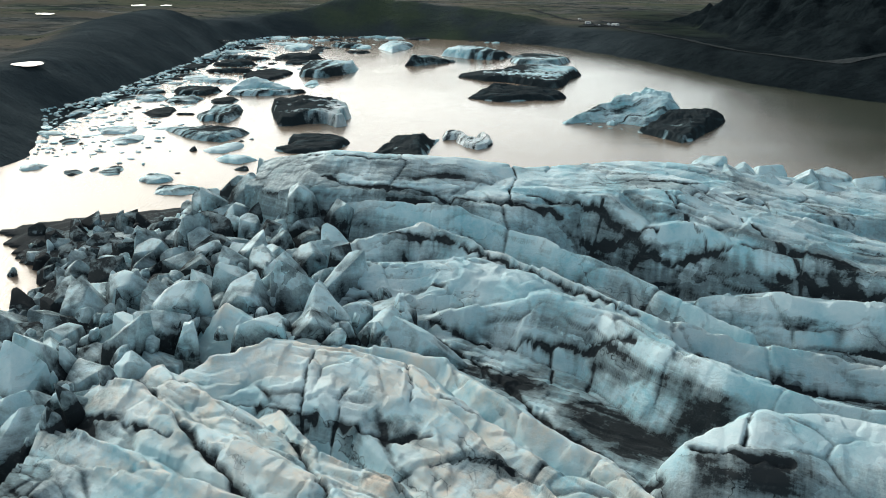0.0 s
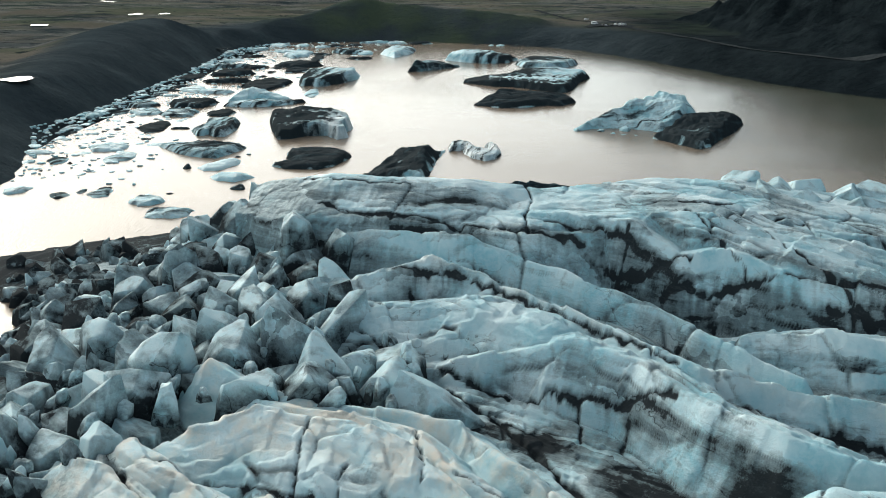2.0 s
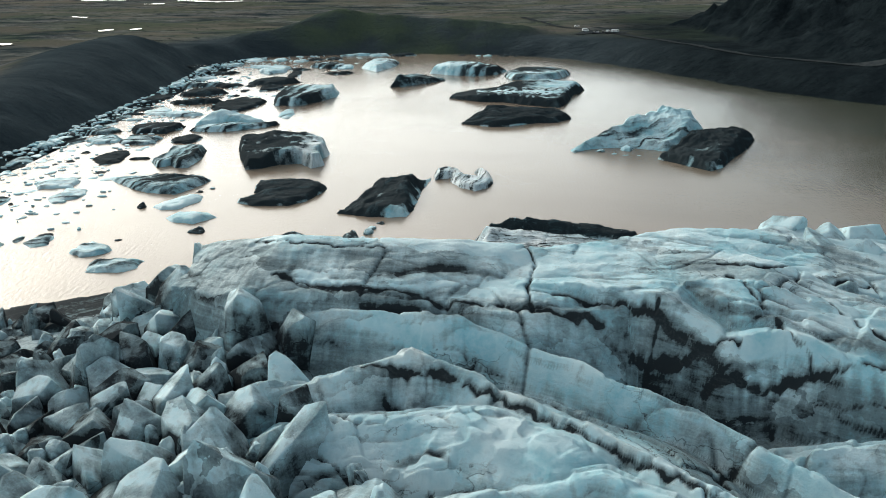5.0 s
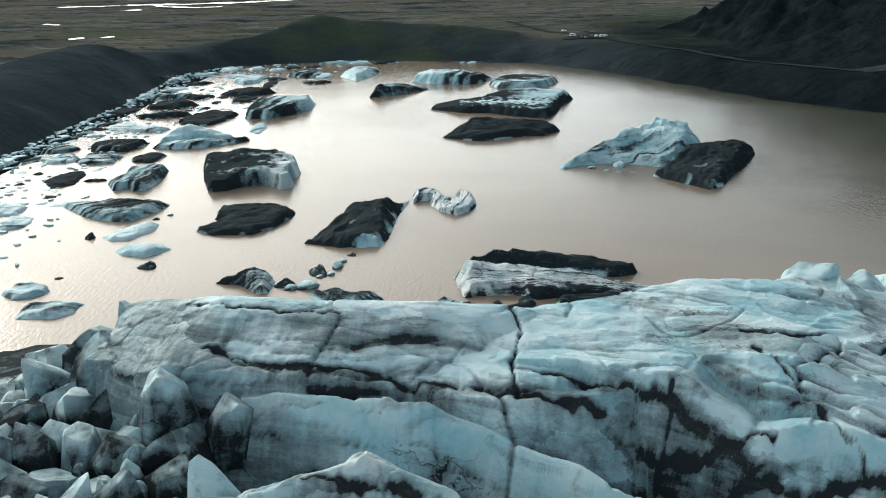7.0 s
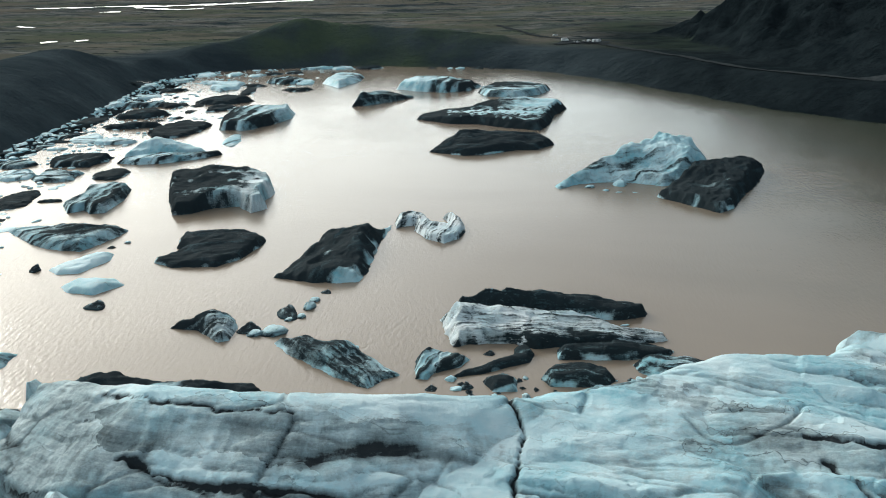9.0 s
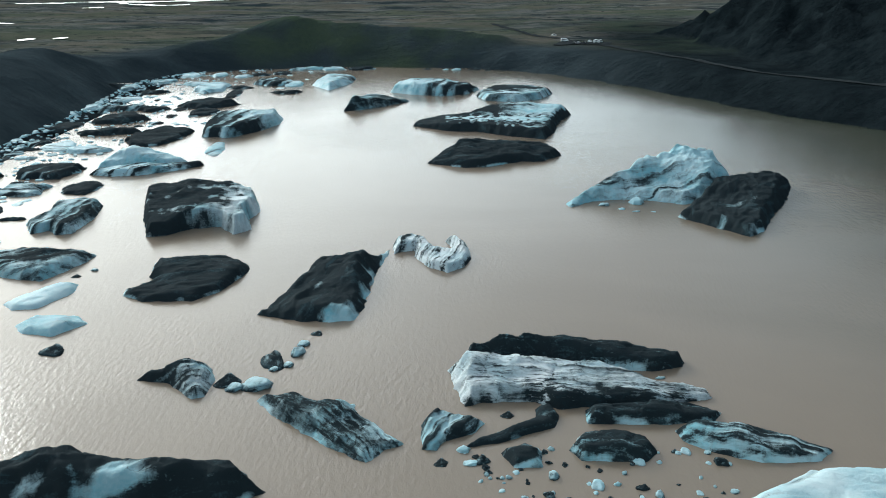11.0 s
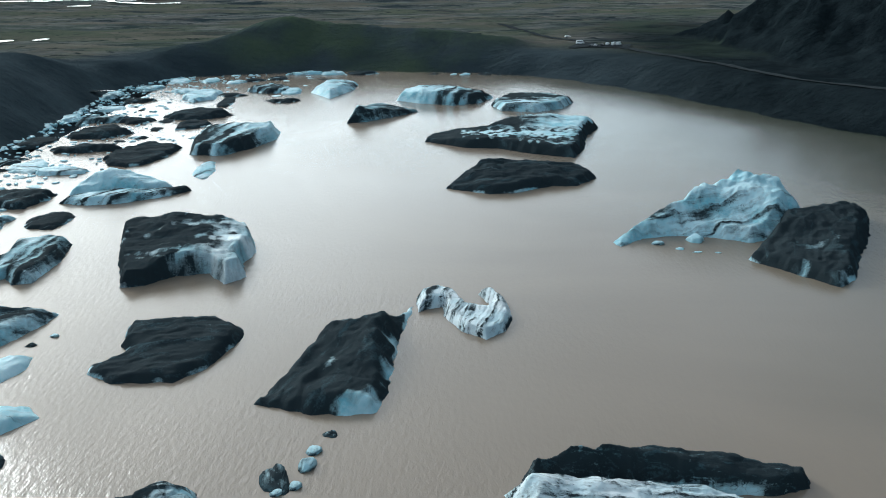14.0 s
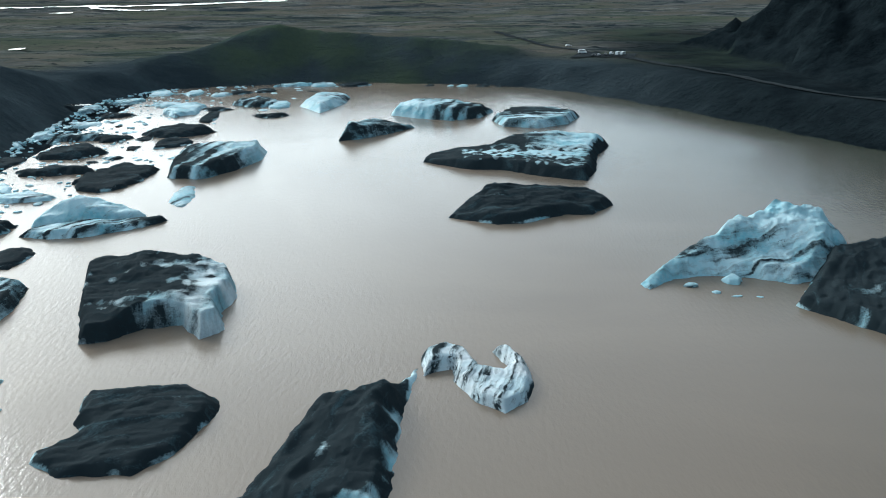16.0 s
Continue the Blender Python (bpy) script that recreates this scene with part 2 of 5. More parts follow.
glacier_ice = ice_material("glacier_ice", (0.585, 0.745, 0.785), (0.30, 0.565, 0.645), (0.028, 0.034, 0.038), seams=0.42, facets=0.34, crisp=(0.12, 0.62, 0.88, 0.66, 0.92), sheen_tone=(0.055, 0.068, 0.074))
SHARP = (0.20, 0.58, 0.65, 0.50, 0.76)
berg_ice = ice_material("berg_ice", (0.55, 0.755, 0.805), (0.22, 0.50, 0.58), (0.026, 0.036, 0.041), 0.40, 0.55, 0.3, SHARP, (0.052, 0.088, 0.102), 0.85)
white_ice = ice_material("white_ice", (0.76, 0.815, 0.83), (0.50, 0.66, 0.71), (0.026, 0.036, 0.041), 0.40, 0.35, 0.3, SHARP, (0.030, 0.052, 0.062), 0.9)
fluted_ice = ice_material("fluted_ice", (0.70, 0.80, 0.82), (0.24, 0.52, 0.60), (0.026, 0.036, 0.041), 0.35, 1.15, 0.2, SHARP, (0.028, 0.046, 0.054), 0.9)


def land_material():
    k = Nodes("moraine_ground", 1.0, 0.0)
    pos = k.coord()
    big, mid, fine = k.noise(pos, 0.006, 5), k.noise(k.scaled(pos, (0.35, 1.2, 1.0)), 0.03, 6, 0.65), k.noise(pos, 0.25, 6, 0.7)
    c = k.mix(k.fit(mid, 0.35, 0.65), (0.033, 0.045, 0.052), (0.060, 0.078, 0.087))
    plain = k.mix(k.fit(mid, 0.4, 0.62), (0.078, 0.088, 0.090), (0.215, 0.210, 0.195))
    streak = k.noise(k.scaled(pos, (0.25, 1.0, 1.0)), 0.11, 5, 0.7)
    plain = k.mix(k.fit(streak, 0.48, 0.60), plain, (0.048, 0.058, 0.061))
    wide = k.scaled(pos, (0.4, 1.0, 1.0))
    plain = k.mix(k.fit(k.noise(wide, 0.010, 5, 0.6, 0.6), 0.50, 0.60), plain, (0.105, 0.112, 0.082))
    plain = k.mix(k.fit(k.noise(wide, 0.014, 5, 0.65, 0.4), 0.54, 0.62), plain, (0.155, 0.140, 0.115))
    plain = k.mix(k.fit(k.noise(wide, 0.022, 6, 0.7), 0.53, 0.60), plain, (0.024, 0.034, 0.040))
    plain = k.mix(k.fit(k.noise(k.scaled(pos, (0.6, 1.0, 1.0)), 0.10, 3, 0.6), 0.60, 0.66), plain, (0.018, 0.026, 0.028))
    c = k.mix(k.attr("plain"), c, plain)
    rust = k.math("MULTIPLY", k.fit(k.noise(pos, 0.009, 5, 0.6), 0.50, 0.64), k.attr("plain"))
    c = k.mix(rust, c, (0.12, 0.11, 0.09))
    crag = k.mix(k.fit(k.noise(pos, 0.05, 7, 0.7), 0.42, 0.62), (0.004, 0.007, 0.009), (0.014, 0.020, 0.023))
    c = k.mix(k.attr("crag_bank"), c, crag)
    g = k.math("MULTIPLY", k.attr("green"), k.fit(k.noise(pos, 0.02, 5, 0.6), 0.36, 0.6))
    c = k.mix(g, c, (0.062, 0.085, 0.056))
    c = k.mix(k.fit(fine, 0.3, 0.7, 0.0, 0.30), c, (0.026, 0.036, 0.040))
    h = k.math("ADD", fine, k.math("MULTIPLY", mid, 3.0))
    return k.done(c, None, k.bump(h, 0.8, 3.0))


def water_material():
    k = Nodes("silty_water", 0.10, 0.62)
    k.out.inputs["IOR"].default_value = 1.33
    pos = k.coord()
    swirl = k.noise(pos, 0.006, 4, 0.5, 1.5)
    c = k.mix(k.fit(swirl, 0.35, 0.65), (0.240, 0.192, 0.146), (0.202, 0.162, 0.124))
    # the colour turns darker and greener towards the right and the far end
    sep = k.tree.nodes.new("ShaderNodeSeparateXYZ")
    k.link(sep.inputs[0], pos)
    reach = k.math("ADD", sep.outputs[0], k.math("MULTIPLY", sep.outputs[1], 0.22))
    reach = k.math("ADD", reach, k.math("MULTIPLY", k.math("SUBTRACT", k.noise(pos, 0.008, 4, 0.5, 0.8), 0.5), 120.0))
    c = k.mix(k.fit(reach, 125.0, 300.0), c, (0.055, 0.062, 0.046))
    rip = k.noise(k.scaled(pos, (1.0, 0.4, 1.0)), 1.0, 3, 0.55)
    chop = k.noise(k.scaled(pos, (1.0, 0.5, 1.0)), 3.5, 2, 0.5)
    gust = k.fit(k.noise(pos, 0.012, 3), 0.35, 0.65, 0.25, 1.0)
    h = k.math("MULTIPLY", k.math("ADD", rip, k.math("MULTIPLY", chop, 0.3)), gust)
    return k.done(c, 0.16, k.bump(h, 0.6, 0.28))


land_mat, water_mat = land_material(), water_material()


def plain_mat(name, color, rough, var=0.3, scale=2.0, metal=0.0):
    k = Nodes(name, rough, 0.4 if rough < 0.5 else 0.0)
    k.out.inputs["Metallic"].default_value = metal
    dark = tuple(v * (1 - var) for v in color)
    return k.done(k.mix(k.fit(k.noise(k.coord(), scale, 5), 0.35, 0.65), dark, color))


gravel_mat = plain_mat("road_gravel", (0.046, 0.054, 0.058), 0.95, 0.35, 0.4)
pond_mat = plain_mat("still_water", (0.05, 0.06, 0.06), 0.08, 0.3, 0.05)

# ---- ground, lake ----
LEVEL = -6.15  # of the lagoon
LAKE = [(-150, -400), (-150, 120), (-165, 200), (-180.3, 269.8), (-175.7, 316.6), (-173.7, 336.8), (-191.5, 381.5), (-217.4, 430.2), (-210.2, 453), (-207.4, 491.9),
        (-207.8, 542.5), (-205.9, 645.2), (-211.7, 705.3), (-211.2, 766.6), (-188.3, 803), (-142.1, 817.2), (-100.6, 829.1), (-57.4, 826.3), (-13, 817), (12.6, 813.6), (54.1, 783.8),
        (89.9, 742.6), (129.7, 673), (152.6, 630.9), (175.6, 599.9), (193.6, 576.1), (225.4, 551.5), (275.3, 483.7), (342.6, 369.8), (400, 200), (420, -400)]


def ground_height(x, y):
    d = -inside(x + 6 * pn(x / 25, y / 25, 3), y + 6 * pn(x / 25, y / 25, 4), LAKE)
    right = step(30, 120, x)
    bank = (12 + 2 * right) * step(0, 26, d)
    z = np.where(d < 0, np.maximum(-8, 0.5 * d), bank + 0.02 * d.clip(0, 30))
    z = z + step(8, 60, d) * (1.6 * fbm(x / 60, y / 60, 5) + 0.5 * fbm(x / 14, y / 14, 6))
    z = z + step(0, 4, d) * (0.35 * fbm(x / 4, y / 4, 9, 2)) + step(2, 12, d) * (1 - step(16, 30, d)) * 1.2 * pn(x / 9, y / 9, 8)
    left = ridge(x, y, [(-207.2, 333.7, 9), (-231.7, 398.7, 14), (-243.2, 463.7, 16), (-252.5, 546.3, 19), (-265, 653.2, 25), (-264.9, 721.4, 26), (-273.7, 787.4, 15)], 0.42, 0.3, 20)[0]
    left2 = ridge(x, y, [(-330.8, 301.1, 22), (-372, 464.9, 26), (-418.6, 601.2, 22), (-430.5, 729.1, 15)], 0.2, 0.2, 30)[0]
    hill = ridge(x, y, [(-232, 822.7, 12), (-178.6, 843.3, 19), (-131.5, 880.7, 33), (-98.2, 873.2, 28), (-57.9, 850.3, 29), (-1.2, 856.7, 22), (43.2, 864.6, 14)], 0.30, 0.4, 22)[0]
    hill = hill + 3.0 * fbm(x / 45, y / 45, 12) + 1.2 * np.abs(fbm(x / 14, y / 14, 13))
    spur = ridge(x, y, [(140, 912, 10), (172, 906, 22), (200, 896, 42), (262, 850, 84), (345, 760, 125), (480, 600, 170), (720, 300, 200)], 0.62, 0.8, 8)[0]
    spur = spur + step(15, 40, spur) * (16 * fbm(x / 45, y / 45, 14) + 14 * np.abs(fbm(x / 20, y / 20, 15)) - 6)
    top = np.maximum(np.maximum(left, left2), np.maximum(hill, spur)) + 0.7 * fbm(x / 18, y / 18, 17)
    out = np.where(d > 0, np.maximum(z, np.minimum(top, 0.62 * d)), z)
    return out + LEVEL, d, hill, spur, left


def spread(fine_a, fine_b, stepping, low, high, grow=1.12):
    v = list(np.arange(fine_a, fine_b, stepping))
    s = stepping
    while v[0] > low:
        s *= grow
        v.insert(0, v[0] - s)
    s = stepping
    while v[-1] < high:
        s *= grow
        v.append(v[-1] + s)
    return np.array(v)


gx, gy = np.meshgrid(spread(-480, 400, 4.5, -4600, 4600), spread(230, 1250, 4.5, -3000, 4700))
gz, gd, ghill, gspur, gleft = ground_height(gx, gy)
g_plain = step(30, 90, gd) * (1 - step(14, 22, gz - LEVEL)) * step(-500, -200, gy) * (1 - 0.85 * step(90, 170, gx) * step(980, 820, gy))
g_green = np.clip(step(12, 22, ghill) + 0.8 * step(600, 900, gy) * step(40, 90, gd) * (1 - step(1100, 1500, gy)) * (0.4 + 0.8 * pn(gx / 120, gy / 120, 21)) * (1 - step(10, 16, gspur)), 0, 1)
# near-black tone over the spur's crags and the right-hand bank
me = grid_mesh("ground", gx, gy, gz, None, (("plain", g_plain), ("green", g_green), ("crag_bank", np.maximum(step(6, 16, gspur), 0.9 * step(60, 150, gx) * step(1150, 950, gy)))))
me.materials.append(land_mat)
ground = tagged(new("ground", me), "dark gravel moraine and grassy outwash plain", "ground", kind="structure")

bm = bmesh.new()
bmesh.ops.create_grid(bm, x_segments=40, y_segments=60, size=1.0)
for v in bm.verts:
    v.co = Vector((140 + v.co.x * 330, 250 + v.co.y * 640, LEVEL))
me = bpy.data.meshes.new("water")
bm.to_mesh(me)
bm.free()
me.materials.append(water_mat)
water = tagged(new("water", me), "silty beige lagoon water with fine ripples", "water", kind="structure")

# ---- glacier ----
# crest lines in plan, from the lake end; third value: height
RIM = [(-72, 240, 13), (-64, 236, 18), (-50, 228, 23), (-40, 220, 26.5), (-34, 217, 28.4), (-18, 214, 28.7), (-5, 214, 28.6), (8.2, 217.5, 26.5)]
RIM_EAST = [(10, 219, 25.5), (25, 222, 26), (38, 232, 25.5), (51, 231, 25.3), (58, 236, 24.8), (70, 235, 23), (80, 234, 22), (105, 237, 21), (140, 240, 19), (260, 250, 14)]
BULGE = [(40, 216, 26.5), (48, 208, 26.5), (60, 201, 23.5), (75, 194, 21), (95, 187, 18), (130, 180, 16), (200, 170, 15)]
LIP = [(-34, 209, 22), (-20, 207, 21), (-5, 204.5, 21.5), (7, 203.5, 24), (18, 201, 25), (28, 197.5, 25.5), (37, 191, 20.5), (46, 189.5, 22.5), (54, 184.5, 20.4), (70, 179, 18), (95, 172, 16), (160, 165, 15)]
BLADE = [(-28, 200, 20.5), (-17, 198, 22), (-3, 195, 21.8), (6, 193, 18.9), (19, 183.5, 17.4), (33, 174.3, 15.7), (43, 165, 13.5), (52, 158, 11)]
CROWN = [(-31, 179, 17.5), (-21, 180, 18.8), (-10, 182.7, 22), (1, 178.7, 19.6), (14, 168, 18), (29, 155.5, 16.8), (34, 151.5, 16), (47, 151.5, 12.8), (65, 149, 11), (95, 144, 10), (160, 138, 10)]
SLAB = [(-22, 172, 16), (-8, 173, 16.5), (1, 171, 18.6), (12, 164, 18)]
SHIELD = [(-4, 159, 11.5), (6, 158.5, 15), (14.8, 156.4, 18), (25, 150.6, 17), (32.4, 137.4, 17.3), (40.6, 128, 17.4), (50, 124, 16.5), (65, 121, 15), (90, 118, 13), (150, 112, 12)]
LOAF = [(42.5, 116, 17.6), (51, 117, 17.5), (66, 112, 17), (90, 106, 15)]
KEEL = [(-39.4, 145, 17), (-31, 141, 14.8), (-20, 139, 13.8), (-9, 137.3, 13.6), (-2, 135.4, 13.6), (5, 126, 13.6), (12, 118.5, 13), (20, 112, 12), (26, 103, 12), (32, 94, 12)]
APRON = [(-37, 128, 15.5), (-28, 131, 16.8), (-15, 127, 18), (-6, 122, 17.2), (1, 113.5, 14.8), (9, 104, 13.6), (17, 95, 13.4), (24, 88, 13.4)]
FORE = [(-50, 121, 13.5), (-44, 116, 16), (-36, 109, 15.5), (-25, 104, 16), (-12, 96, 15.5), (4, 86, 15)]
RIB = [(-31, 137.5, 14.6), (-18, 134, 15.8), (-8, 130.5, 15.6), (-2, 122.5, 15.2), (7.3, 113.5, 14), (14.4, 105.5, 13.4), (22, 99, 13), (32, 90, 13)]
STEP = [(44, 173, 11), (58, 171, 14), (75, 168, 15), (95, 163, 14), (140, 158, 13)]
SPLINTER = [(-40, 119, 15.2), (-29, 113.5, 15), (-18, 106, 14.6), (-6, 98, 15)]
TAIL = [(-58, 112, 12.6), (-47, 105, 14.4), (-34, 98, 15), (-18, 91, 15)]
BENCH = [(-86, 251, 5), (-70, 252, 8), (-58, 250, 10), (-40, 246, 12), (-28, 243, 13)]
# line, fall on the near side, how far that holds, the cliff past it, fall on the far side, roundness of the crest
PLATE = [(-43, 126, 14.6), (-34, 117, 15), (-25, 107.5, 15), (-16, 98, 15), (-8, 89, 15)]
SLIVER = [(-24, 117.5, 12.6), (-18, 108, 13.6), (-12, 99, 14), (-5, 90, 14)]
RIDGES = ((RIM, 0.55, 11, 2.6, 1.5, 3), (RIM_EAST, 0.14, 20, 2.2, 1.5, 4), (BULGE, 0.15, 13, 2.2, 0.5, 2), (LIP, 2.6, 99, 2.6, 0.10, 0.4), (BLADE, 2.4, 99, 2.4, 1.5, 0.4),
          (CROWN, 1.5, 5, 0.7, 0.9, 0.3), (SLAB, 0.7, 7, 1.8, 0.4, 0.8), (SHIELD, 2.2, 99, 2.2, 0.5, 0.5), (LOAF, 0.45, 9, 1.5, 1.2, 2.0), (KEEL, 1.4, 99, 1.4, 0.9, 0.5),
          (APRON, 0.5, 9.5, 2.4, 1.3, 0.5), (FORE, 0.6, 9, 1.6, 0.8, 0.8), (BENCH, 0.7, 99, 0.7, 0.9, 2), (RIB, 0.9, 4, 2.0, 1.0, 0.4), (STEP, 1.6, 99, 1.6, 0.5, 0.6), (SPLINTER, 1.0, 5, 2.0, 1.2, 0.4), (TAIL, 0.8, 8, 1.6, 1.0, 0.5), (PLATE, 0.5, 5, 1.8, 1.6, 0.3), (SLIVER, 0.6, 4, 1.8, 1.5, 0.3))
# joints in the ice, half filled with ash: line, width, depth, how far ash has run down below
RIM_JOINTS = (([(7.5, 222), (9.5, 212), (8, 203), (8.5, 196)], 0.34, 1.0, 0.0),
              ([(-35.2, 207.5), (-29, 205), (-21.8, 202.6), (-12.6, 201.8), (-4.4, 200.2), (4.1, 198.4)], 0.34, 0.9, 1.6),
              ([(-18.4, 199.6), (-13, 199.2), (-7.2, 196.6), (-2.5, 195.8)], 0.42, 1.0, 1.2),
              ([(8.4, 202), (14.6, 200), (20.9, 198.6), (27.7, 195.9)], 0.32, 0.9, 1.2), ([(9.3, 196.6), (13.4, 196), (19.7, 195.6)], 0.42, 1.0, 1.4),
              ([(23.5, 194.2), (29.6, 192), (34.3, 190.7), (39.1, 190)], 0.30, 0.8, 1.0),
              ([(-40.8, 218.3), (-31.5, 213.4), (-23, 211.8), (-16.3, 211.1)], 0.22, 0.4, 0.0))
EAST_JOINTS = (([(33.9, 188.6), (40.9, 187.3), (47.3, 186.1), (53.9, 184.4), (60.9, 182.6), (80, 178)], 0.34, 0.9, 1.6),
               ([(40.5, 204.9), (43.5, 195.4), (47.2, 188.4), (49.4, 185.3)], 0.30, 0.7, 0.0), ([(53.8, 199.7), (57.6, 191), (61.2, 184.7), (66, 179)], 0.30, 0.7, 0.0),
               ([(39.9, 209.4), (46.3, 206.4), (56.4, 208.4), (67.8, 214.5)], 0.28, 0.6, 0.0), ([(27.9, 197), (27.8, 194.6), (26, 192)], 0.26, 0.6, 0.0),
               ([(66, 205), (76, 201), (90, 194), (112, 186)], 0.32, 0.7, 1.0), ([(62, 180), (72, 176), (88, 173)], 0.35, 0.8, 1.4))
CROWN_JOINTS = (([(-22, 184), (-16, 181.6), (-11.2, 180.6), (-5.4, 180), (-0.5, 177.8), (4.3, 174.9), (9.7, 170.5), (18, 164), (24.8, 158), (31, 153)], 0.36, 0.8, 1.3),
                ([(-13, 178.2), (-5, 175.6), (0.5, 174.6), (2.9, 174)], 0.34, 0.7, 1.0), ([(-22.9, 168.9), (-14.3, 164.4), (-5.8, 159.4), (0.3, 156.8), (5.3, 154.5)], 0.45, 1.2, 0.8),
                ([(-6.1, 162.9), (0.1, 161.6), (5.2, 160.3)], 0.22, 0.5, 0.6), ([(5.3, 154.5), (10.9, 152.8), (14.8, 151.6), (20.8, 148.5), (26.8, 144.3), (29.1, 142.1)], 0.34, 0.9, 2.4),
                ([(16, 151), (16.3, 147), (15.9, 143.1)], 0.24, 0.6, 0.0), ([(27, 156.5), (29.5, 149.5), (32.9, 144.6), (39.7, 141), (49.9, 140)], 0.34, 0.9, 0.8),
                ([(31.8, 146.5), (40.3, 148), (48.1, 147.6), (58.5, 146.1), (68.3, 145.2)], 0.34, 0.8, 1.2))
NEAR_JOINTS = (([(-18.6, 164.1), (-9.5, 160), (-1.2, 152.4), (4.5, 147.5), (12, 142.3)], 0.34, 0.9, 0.8), ([(-15.3, 116.1), (-8.7, 113.1), (-1.9, 111.8)], 0.7, 1.2, 0.8),
               ([(3, 148.4), (10.5, 137.2), (16.2, 127.8), (22.1, 120), (29.5, 110.8)], 0.7, 1.4, 0.8), ([(-1.1, 120.9), (4.6, 116.6), (10.1, 114), (18.7, 108.9)], 0.34, 0.8, 0.8),
               ([(45.5, 122), (40.8, 116.3), (39.1, 111)], 0.4, 1.0, 0.0), ([(33, 112.5), (36.2, 110.6), (39, 108.8), (44.3, 108)], 0.6, 1.0, 1.0))
FORE_JOINTS = (([(-20.5, 131), (-21.4, 124), (-20.4, 113)], 0.26, 0.9, 0.0), ([(-15, 121), (-16.3, 112)], 0.30, 0.9, 0.0), ([(-7.4, 133), (-5, 118)], 0.28, 0.9, 0.0),
               ([(-46, 122), (-39, 113.5), (-31.6, 105), (-19.8, 92.8)], 0.6, 1.6, 0.0), ([(-22.3, 112), (-17, 103.3), (-12.2, 93.8)], 0.4, 1.2, 0.0),
               ([(-41, 121), (-34.5, 120.4), (-28.5, 120.7), (-18.7, 117.3)], 0.35, 0.8, 0.6), ([(-54, 116), (-50.7, 114.1), (-42.4, 109.6), (-35.1, 106.1)], 0.35, 0.9, 0.5))
JOINTS = RIM_JOINTS + EAST_JOINTS + CROWN_JOINTS + NEAR_JOINTS + FORE_JOINTS
# dark patches, most of them in the hollows: place, reach, how much
DARK_PATCHES = ((-9, 179, 9, 2.6, 0.5), (-8, 114, 8, 2.2, 0.6), (35, 133, 4, 3, 0.4), (74, 177, 3, 3, 0.5), (31, 125, 11, 6, 0.55), (54, 172, 2.5, 2, 0.5), (-5, 196, 4, 1.2, 0.4),
       (8, 107, 9, 6, 0.36), (22, 133, 9, 5, 0.32), (34, 106, 12, 5, 0.5), (14, 144, 9, 5, 0.40), (2, 142, 8, 4, 0.35), (-25, 209, 6, 1.5, 0.25))


def block_top(x, y):
    """How high the broken margin stands."""
    z = 17.0 - 0.19 * np.clip(-48 - x, 0, 200) - 0.0015 * np.clip(-60 - x, 0, 200) ** 2 * step(150, 110, -x)
    return np.clip(z - 0.12 * np.clip(y - 212, 0, 80) * step(-40, -70, x) - 5.5 * step(-58, -104, x), -1.8, 18)


